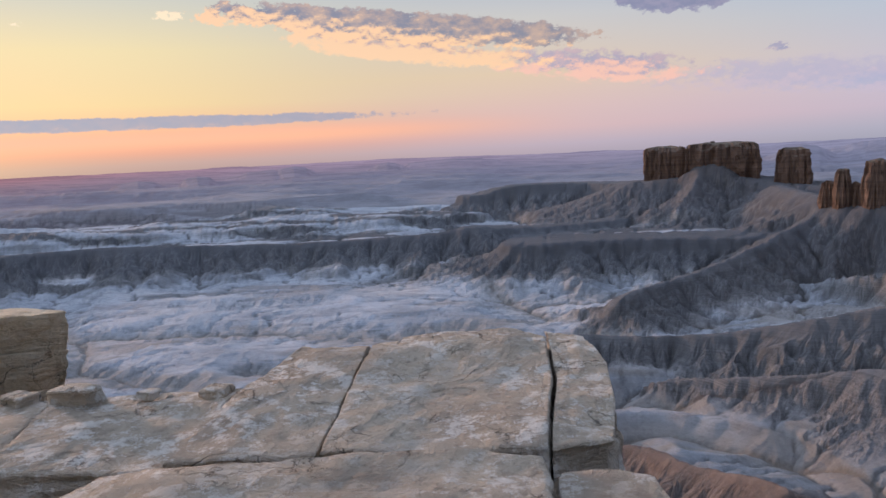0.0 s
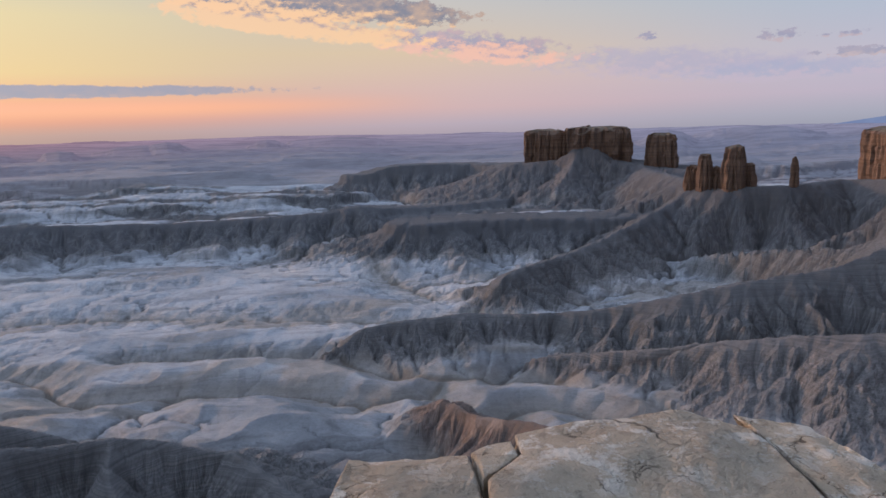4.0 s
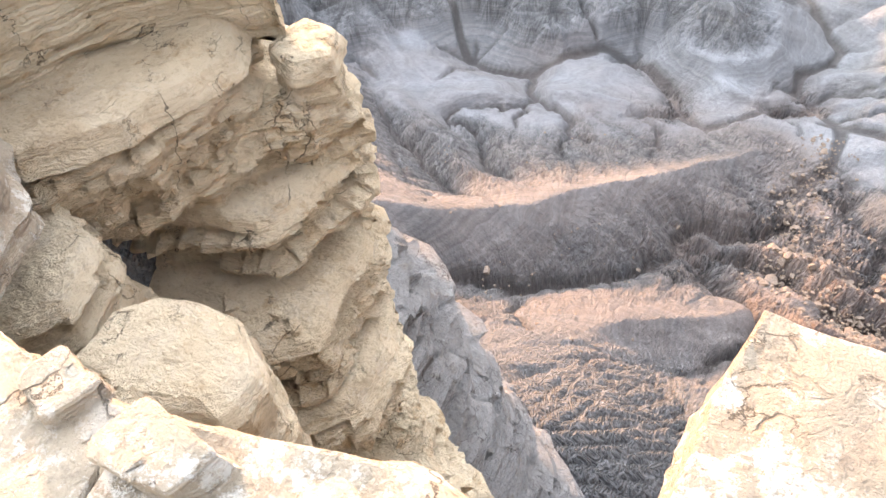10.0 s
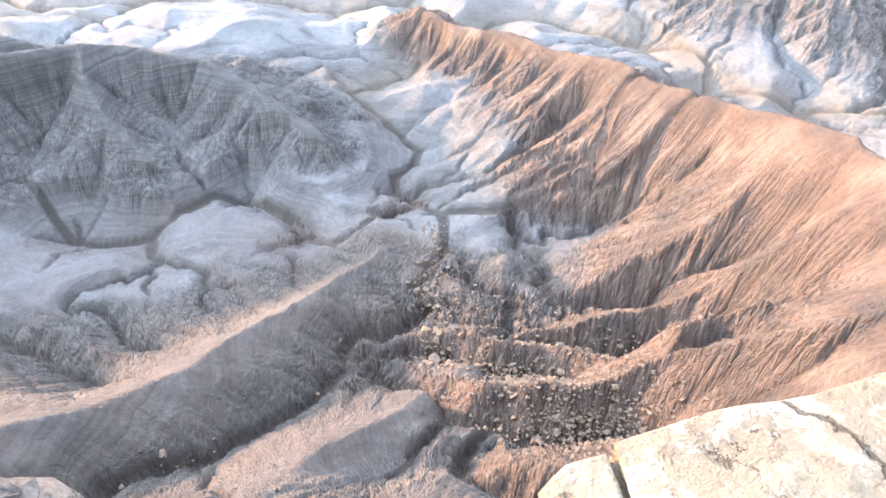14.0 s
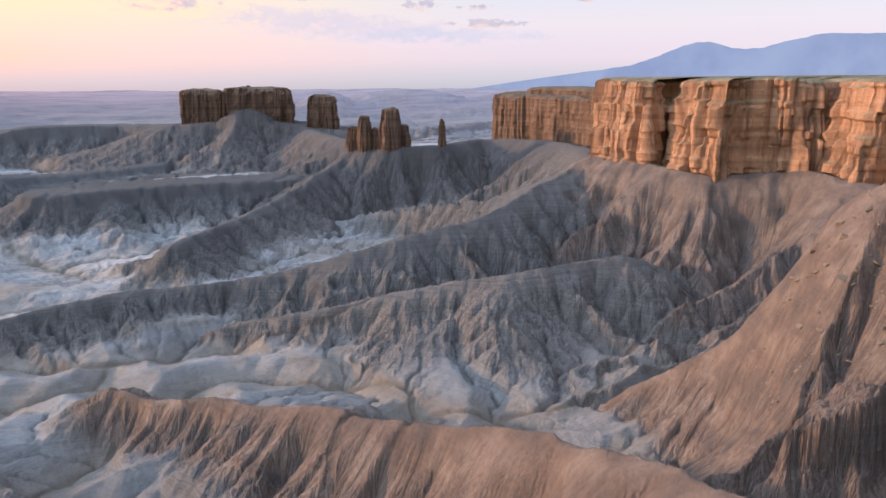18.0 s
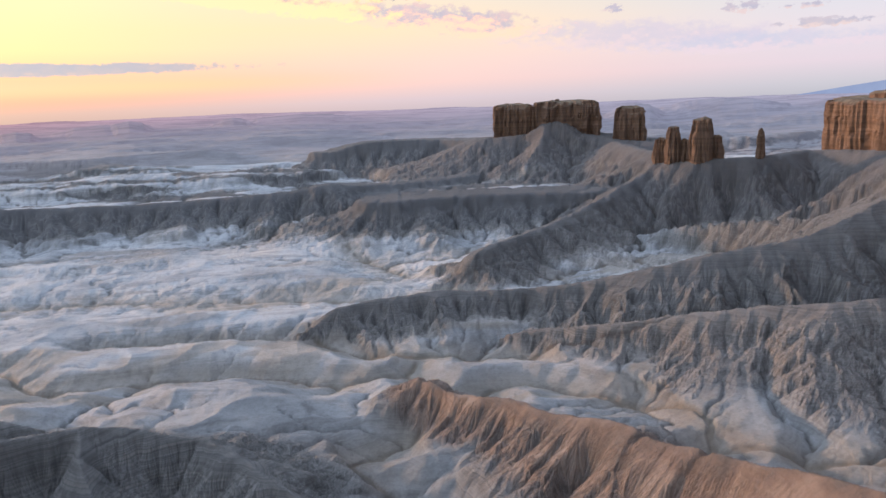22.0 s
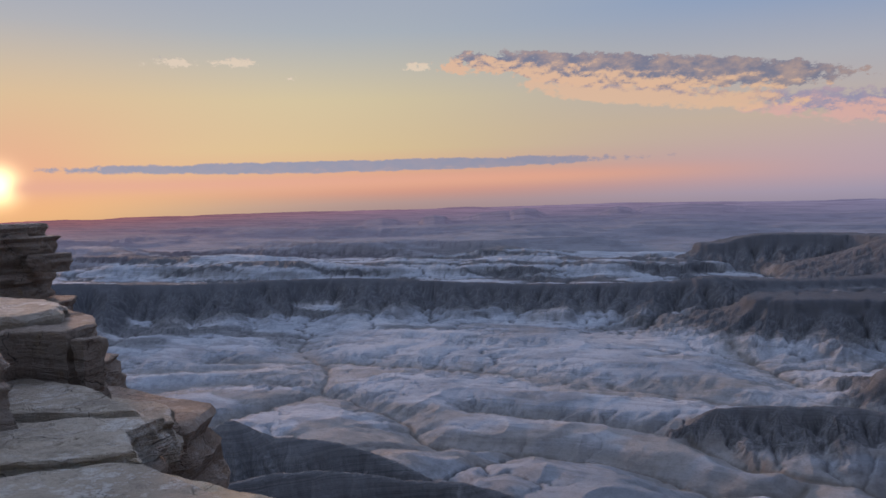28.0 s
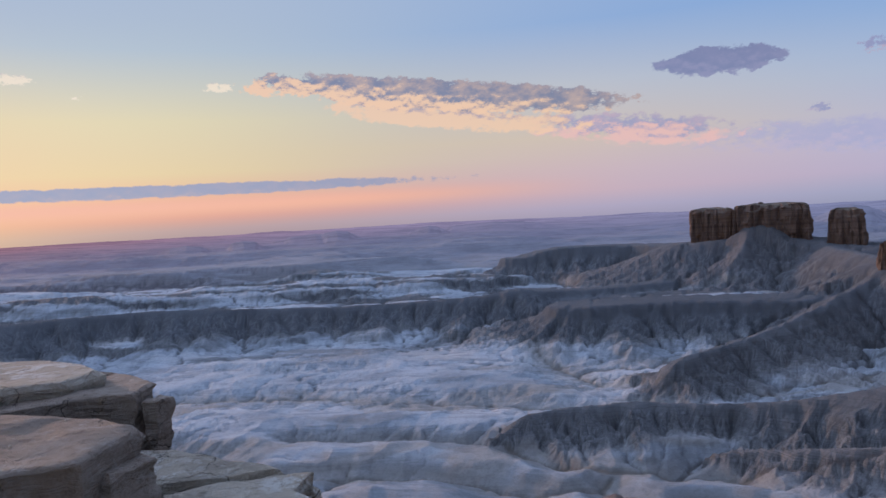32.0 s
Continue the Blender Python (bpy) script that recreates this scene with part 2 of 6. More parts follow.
def clay_material(name, haze=False):
    """Banded badland clay: pale silt on the flats, darker shale on the slopes, red beds where the attribute says so."""
    m, k, bsdf = material(name)
    geo = k.node("ShaderNodeNewGeometry")
    sep = k.node("ShaderNodeSeparateXYZ")
    k.put(sep.inputs[0], geo.outputs["Position"])
    pos = geo.outputs["Position"]
    big = k.noise(pos, 0.008, 5)
    mid = k.noise(pos, 0.06, 5)
    fine = k.noise(pos, 0.7, 6, 0.7)
    flat = k.node("ShaderNodeAttribute", attribute_name="silt").outputs["Fac"]
    zz = k.math("ADD", sep.outputs[2], k.math("MULTIPLY", big, 14.0))
    strata = k.noise(k.vec(k.math("MULTIPLY", sep.outputs[0], 0.004), k.math("MULTIPLY", sep.outputs[1], 0.004), k.math("MULTIPLY", zz, 0.5)), 1.0, 3, 0.7)
    shale = k.ramp(strata, [(0.28, (0.105, 0.108, 0.112, 1)), (0.44, (0.19, 0.19, 0.19, 1)), (0.52, (0.13, 0.131, 0.133, 1)), (0.62, (0.185, 0.182, 0.177, 1)), (0.8, (0.21, 0.205, 0.2, 1))])
    thin = k.noise(k.vec(k.math("MULTIPLY", sep.outputs[0], 0.01), k.math("MULTIPLY", sep.outputs[1], 0.01), k.math("MULTIPLY", zz, 1.5)), 1.0, 2, 0.6)
    shale = k.mix(k.span(thin, 0.5, 0.62, 0.0, 0.45), shale, k.mix(0.5, shale, grey(0.05)))
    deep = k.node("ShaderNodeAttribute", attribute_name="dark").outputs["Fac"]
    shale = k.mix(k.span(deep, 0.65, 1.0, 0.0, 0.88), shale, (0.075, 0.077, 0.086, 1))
    silt = k.ramp(big, [(0.32, (0.27, 0.295, 0.325, 1)), (0.5, (0.43, 0.46, 0.5, 1)), (0.68, (0.5, 0.49, 0.49, 1))])
    veil = k.noise(k.vec(k.math("MULTIPLY", sep.outputs[0], 0.012), k.math("MULTIPLY", sep.outputs[1], 0.035), k.math("MULTIPLY", sep.outputs[2], 0.2)), 1.0, 6, 0.65, 0.8)
    silt = k.mix(k.span(veil, 0.47, 0.62, 0.0, 0.5), silt, (0.2, 0.21, 0.225, 1))
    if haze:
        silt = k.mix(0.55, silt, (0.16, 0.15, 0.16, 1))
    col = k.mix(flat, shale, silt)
    tan = k.node("ShaderNodeAttribute", attribute_name="tan").outputs["Fac"]
    red = k.node("ShaderNodeAttribute", attribute_name="red").outputs["Fac"]
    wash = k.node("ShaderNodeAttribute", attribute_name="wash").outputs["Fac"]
    # wash beds: dark sediment and the channel's shadow painted in one colour
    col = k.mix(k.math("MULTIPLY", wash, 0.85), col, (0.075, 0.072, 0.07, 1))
    col = k.mix(k.math("MULTIPLY", tan, 0.75), col, k.ramp(mid, [(0.3, (0.20, 0.17, 0.135, 1)), (0.7, (0.30, 0.255, 0.2, 1))]))
    rill_shade = k.node("ShaderNodeAttribute", attribute_name="rill_shade").outputs["Fac"]
    redcol = k.ramp(k.math("ADD", k.math("MULTIPLY", strata, 0.1), k.math("MULTIPLY", mid, 0.9)),
                    [(0.35, (0.13, 0.092, 0.076, 1)), (0.5, (0.2, 0.143, 0.118, 1)), (0.65, (0.28, 0.215, 0.18, 1))])
    col = k.mix(k.math("MULTIPLY", k.math("MULTIPLY", red, k.span(mid, 0.2, 0.6, 0.5, 1.0)), k.math("SUBTRACT", 1.0, k.math("MULTIPLY", flat, 0.35))), col, redcol)
    # shade in the rill creases, painted as darker lines
    col = k.mix(k.math("MULTIPLY", rill_shade, 0.7), col, k.mix(0.65, col, grey(0.04)))
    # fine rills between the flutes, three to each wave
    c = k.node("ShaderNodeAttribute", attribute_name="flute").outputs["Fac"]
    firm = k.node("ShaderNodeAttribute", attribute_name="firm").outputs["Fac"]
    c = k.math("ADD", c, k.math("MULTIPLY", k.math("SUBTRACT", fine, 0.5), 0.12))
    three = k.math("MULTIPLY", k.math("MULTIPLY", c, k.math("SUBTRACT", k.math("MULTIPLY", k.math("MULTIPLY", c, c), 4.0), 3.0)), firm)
    # relief shading put into the colour: furrows darker, crests paler
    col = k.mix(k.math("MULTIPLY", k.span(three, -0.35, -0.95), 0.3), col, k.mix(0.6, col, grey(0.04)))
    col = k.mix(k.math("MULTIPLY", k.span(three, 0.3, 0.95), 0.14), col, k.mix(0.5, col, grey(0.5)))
    mottle = k.noise(pos, 0.22, 6, 0.75)
    col = k.mix(k.span(mottle, 0.48, 0.64, 0.0, 0.32), col, k.mix(0.5, col, grey(0.07)))
    col = k.mix(k.span(fine, 0.45, 0.7, 0.0, 0.4), col, k.mix(0.5, col, grey(0.08)))
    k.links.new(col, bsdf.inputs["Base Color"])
    rel = k.math("ADD", fine, k.math("MULTIPLY", k.noise(pos, 2.6, 5, 0.7), 0.5))
    rel = k.math("ADD", rel, k.math("ADD", k.math("MULTIPLY", mottle, 1.3), k.math("MULTIPLY", three, 0.2)))
    bump(k, bsdf, rel, 0.9, 1.5)
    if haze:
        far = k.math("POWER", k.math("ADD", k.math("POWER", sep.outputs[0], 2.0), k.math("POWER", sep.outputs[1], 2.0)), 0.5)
        # distance haze painted over the clay as emission, stronger further out
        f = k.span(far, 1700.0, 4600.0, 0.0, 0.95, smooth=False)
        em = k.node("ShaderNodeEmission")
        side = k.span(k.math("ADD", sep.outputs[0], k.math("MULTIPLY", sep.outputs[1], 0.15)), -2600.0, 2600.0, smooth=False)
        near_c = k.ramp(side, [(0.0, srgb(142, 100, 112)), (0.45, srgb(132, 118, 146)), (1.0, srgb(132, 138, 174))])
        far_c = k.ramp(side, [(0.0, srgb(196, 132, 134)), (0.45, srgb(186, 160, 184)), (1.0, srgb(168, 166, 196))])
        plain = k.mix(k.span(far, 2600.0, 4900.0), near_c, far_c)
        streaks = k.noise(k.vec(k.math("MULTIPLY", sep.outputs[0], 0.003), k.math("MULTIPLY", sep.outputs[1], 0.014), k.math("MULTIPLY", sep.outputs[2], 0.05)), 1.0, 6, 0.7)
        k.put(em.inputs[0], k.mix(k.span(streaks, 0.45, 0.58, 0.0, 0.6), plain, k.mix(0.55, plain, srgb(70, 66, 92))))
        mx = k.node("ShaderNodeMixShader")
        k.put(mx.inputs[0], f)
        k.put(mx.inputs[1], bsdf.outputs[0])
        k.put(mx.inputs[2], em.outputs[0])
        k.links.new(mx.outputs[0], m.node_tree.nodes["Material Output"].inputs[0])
    return m


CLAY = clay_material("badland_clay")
HAZED_CLAY = clay_material("far_plain_hazed_clay", haze=True)


def cliff_material(name, tone, cover):
    m, k, bsdf = material(name, 0.9)
    pos = k.node("ShaderNodeNewGeometry").outputs["Position"]
    sep = k.node("ShaderNodeSeparateXYZ")
    k.put(sep.inputs[0], pos)
    nsep = k.node("ShaderNodeSeparateXYZ")
    k.put(nsep.inputs[0], k.node("ShaderNodeNewGeometry").outputs["Normal"])
    zz = k.math("ADD", sep.outputs[2], k.math("MULTIPLY", k.noise(pos, 0.02, 3), 5.0))
    strata = k.noise(k.vec(0.0, 0.0, k.math("MULTIPLY", zz, 0.13)), 1.0, 5, 0.7)
    streak = k.noise(k.vec(k.math("MULTIPLY", sep.outputs[0], 0.055), k.math("MULTIPLY", sep.outputs[1], 0.055), k.math("MULTIPLY", sep.outputs[2], 0.014)), 1.0, 7, 0.7, 0.6)
    col = k.ramp(strata, [(0.3, tone[0]), (0.5, tone[1]), (0.68, tone[2])])
    col = k.mix(k.span(streak, 0.46, 0.66, 0, 0.75), col, (0.085, 0.055, 0.042, 1))
    blot = k.noise(pos, 0.045, 6, 0.7)
    col = k.mix(k.span(blot, 0.42, 0.62, 0.0, 0.55), col, k.mix(0.5, col, tone[0]))
    top = k.span(nsep.outputs[2], 0.6, 0.9)
    grass = k.ramp(k.noise(pos, 0.05, 6, 0.7), [(0.4, cover[0]), (0.6, cover[1])])
    col = k.mix(top, col, grass)
    k.links.new(col, bsdf.inputs["Base Color"])
    bump(k, bsdf, k.math("ADD", k.noise(pos, 0.5, 6, 0.7), k.math("MULTIPLY", streak, 1.6)), 0.8, 1.6)
    return m


# one rock in two tones: brighter for sunlit walls, darker for walls in shade
CLIFF = cliff_material("cliff_sandstone", ((0.25, 0.145, 0.095, 1), (0.4, 0.235, 0.15, 1), (0.46, 0.285, 0.185, 1)), ((0.17, 0.145, 0.09, 1), (0.28, 0.24, 0.16, 1)))
SHADED_CLIFF = cliff_material("shaded_cliff_sandstone", ((0.075, 0.052, 0.042, 1), (0.15, 0.098, 0.073, 1), (0.2, 0.135, 0.1, 1)), ((0.1, 0.08, 0.06, 1), (0.17, 0.135, 0.1, 1)))


def rock_material(name, base, pale, dark, lichen=0.3, stain=(0.38, 0.26, 0.15, 1)):
    """Pale bedded sandstone with lichen bloom, thin bedding lines and ochre stains."""
    m, k, bsdf = material(name, 0.92)
    tc = k.node("ShaderNodeNewGeometry").outputs["Position"]
    sep = k.node("ShaderNodeSeparateXYZ")
    k.put(sep.inputs[0], tc)
    info = k.node("ShaderNodeObjectInfo").outputs["Random"]
    big = k.noise(tc, 0.9, 5, 0.6)
    mid = k.noise(tc, 4.0, 6, 0.65)
    fine = k.noise(tc, 28.0, 5, 0.7)
    zz = k.math("ADD", k.math("MULTIPLY", sep.outputs[2], 9.0), k.math("MULTIPLY", big, 3.0))
    bed = k.noise(k.vec(k.math("MULTIPLY", sep.outputs[0], 0.5), k.math("MULTIPLY", sep.outputs[1], 0.5), zz), 1.0, 5, 0.7)
    col = k.mix(k.span(big, 0.35, 0.65), base, pale)
    col = k.mix(k.span(bed, 0.52, 0.68, 0, 0.5), col, dark)
    col = k.mix(k.span(mid, 0.56, 0.7, 0, 0.6), col, stain)
    col = k.mix(k.span(fine, 0.6, 0.78, 0, 0.4), col, dark)
    col = k.mix(k.math("MULTIPLY", info, 0.25), col, dark)
    grit = k.noise(tc, 13.0, 7, 0.75)
    col = k.mix(k.span(grit, 0.5, 0.66, 0, 0.5), col, dark)
    col = k.mix(k.math("MULTIPLY", k.span(k.noise(tc, 5.5, 9, 0.8), 0.5, 0.57, 0, lichen), k.span(k.noise(tc, 1.1, 3), 0.38, 0.6, 0.25, 1.0)), col, (0.74, 0.7, 0.63, 1))
    # hairline cracks in patches
    warp = k.node("ShaderNodeVectorMath", operation="ADD")
    k.put(warp.inputs[0], tc)
    k.put(warp.inputs[1], k.vec(k.math("MULTIPLY", mid, 0.5), k.math("MULTIPLY", big, 0.9), k.math("MULTIPLY", mid, 0.4)))
    vor = k.node("ShaderNodeTexVoronoi", feature="DISTANCE_TO_EDGE")
    k.put(vor.inputs["Vector"], warp.outputs[0])
    k.put(vor.inputs["Scale"], 2.1)
    vor2 = k.node("ShaderNodeTexVoronoi", feature="DISTANCE_TO_EDGE")
    k.put(vor2.inputs["Vector"], warp.outputs[0])
    k.put(vor2.inputs["Scale"], 8.0)
    crack = k.math("MULTIPLY", k.span(vor.outputs["Distance"], 0.012, 0.003), k.span(k.noise(tc, 1.3, 3), 0.5, 0.58))
    crack2 = k.math("MULTIPLY", k.span(vor2.outputs["Distance"], 0.04, 0.012), k.span(k.noise(tc, 2.0, 3), 0.6, 0.66))
    crack = k.math("MAXIMUM", crack, crack2)
    col = k.mix(k.math("MULTIPLY", crack, 0.65), col, (0.05, 0.04, 0.034, 1))
    k.links.new(col, bsdf.inputs["Base Color"])
    h = k.math("ADD", k.math("ADD", k.math("MULTIPLY", bed, 1.3), k.math("MULTIPLY", mid, 0.7)), k.math("ADD", k.math("MULTIPLY", fine, 0.3), k.math("MULTIPLY", grit, 0.5)))
    h = k.math("SUBTRACT", h, k.math("MULTIPLY", crack, 0.5))
    bump(k, bsdf, h, 1.0, 0.14)
    return m


SLAB_ROCK = rock_material("slab_sandstone", (0.5, 0.41, 0.31, 1), (0.6, 0.51, 0.39, 1), (0.22, 0.18, 0.145, 1), 0.85, (0.4, 0.325, 0.25, 1))
CREAM_ROCK = rock_material("cream_sandstone", (0.68, 0.54, 0.365, 1), (0.78, 0.645, 0.46, 1), (0.42, 0.3, 0.19, 1), 0.15, (0.44, 0.25, 0.11, 1))
SHELF_ROCK = rock_material("brown_shelf_sandstone", (0.34, 0.26, 0.2, 1), (0.42, 0.335, 0.265, 1), (0.17, 0.125, 0.095, 1), 0.2)
MUD_ROCK = rock_material("grey_mudstone", (0.26, 0.245, 0.235, 1), (0.34, 0.325, 0.315, 1), (0.13, 0.12, 0.115, 1), 0.1, (0.28, 0.24, 0.2, 1))
SCREE_ROCK = rock_material("scree_sandstone", (0.2, 0.155, 0.125, 1), (0.28, 0.215, 0.165, 1), (0.11, 0.09, 0.075, 1), 0.05)


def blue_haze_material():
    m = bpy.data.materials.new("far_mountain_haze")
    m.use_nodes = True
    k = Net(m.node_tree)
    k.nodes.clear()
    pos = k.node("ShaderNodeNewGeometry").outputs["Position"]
    # the range glows in its haze colour, no light falls on it
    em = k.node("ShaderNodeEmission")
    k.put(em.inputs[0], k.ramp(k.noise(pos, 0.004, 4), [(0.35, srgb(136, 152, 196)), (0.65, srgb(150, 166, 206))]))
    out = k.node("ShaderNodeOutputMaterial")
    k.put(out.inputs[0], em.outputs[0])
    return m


BLUE_HAZE = blue_haze_material()

# ---- terrain ----
HOME = (-2.0, 5.0, 160.0)


def at(az, el, d):
    """A place d metres off from the overlook, at that bearing (left positive) and elevation."""
    a = radians(az)
    return (HOME[0] - d * math.sin(a), HOME[1] + d * math.cos(a), HOME[2] + d * math.tan(radians(el)))


def lattice(ix, iy, seed):
    h = (ix.astype(np.int64) * 374761393 + iy.astype(np.int64) * 668265263 + seed * 69069 + 1013904223) & 0xFFFFFFFF
    h = ((h ^ (h >> 13)) * 1274126177) & 0xFFFFFFFF
    return ((h ^ (h >> 16)) & 0xFFFF) / 65535.0


def value(x, y, seed=0):
    """Smooth noise in 0..1."""
    x0, y0 = np.floor(x), np.floor(y)
    fx, fy = x - x0, y - y0
    fx, fy = fx * fx * (3 - 2 * fx), fy * fy * (3 - 2 * fy)
    a, b = lattice(x0, y0, seed), lattice(x0 + 1, y0, seed)
    c, d = lattice(x0, y0 + 1, seed), lattice(x0 + 1, y0 + 1, seed)
    return (a + (b - a) * fx) * (1 - fy) + (c + (d - c) * fx) * fy


def fbm(x, y, octaves=4, seed=0, gain=0.5):
    s, amp, total = 0.0, 1.0, 0.0
    for i in range(octaves):
        s = s + amp * value(x * 2 ** i + 17.3 * i, y * 2 ** i - 9.1 * i, seed + i)
        total += amp
        amp *= gain
    return s / total


def vee(x, y, seed=0):
    """Sharp valley noise: 0 in the creases."""
    return np.abs(2 * value(x, y, seed) - 1)


def step(v, a, b):
    t = np.clip((v - a) / (b - a), 0, 1)
    return t * t * (3 - 2 * t)


def along(X, Y, pts):
    """Distance to a line of places, length along it, height of its crest and the side."""
    best = np.full(X.shape, 1e9)
    s_at, z_at, side = np.zeros(X.shape), np.zeros(X.shape), np.zeros(X.shape)
    run = 0.0
    for (x0, y0, z0), (x1, y1, z1) in zip(pts, pts[1:]):
        ux, uy = x1 - x0, y1 - y0
        ln = math.hypot(ux, uy)
        t = np.clip(((X - x0) * ux + (Y - y0) * uy) / (ln * ln), 0, 1)
        dx, dy = X - (x0 + ux * t), Y - (y0 + uy * t)
        d = np.hypot(dx, dy)
        near = d < best
        best = np.where(near, d, best)
        s_at = np.where(near, run + t * ln, s_at)
        z_at = np.where(near, z0 + (z1 - z0) * t, z_at)
        side = np.where(near, np.sign(ux * dy - uy * dx), side)
        run += ln
    return best, s_at, z_at, side


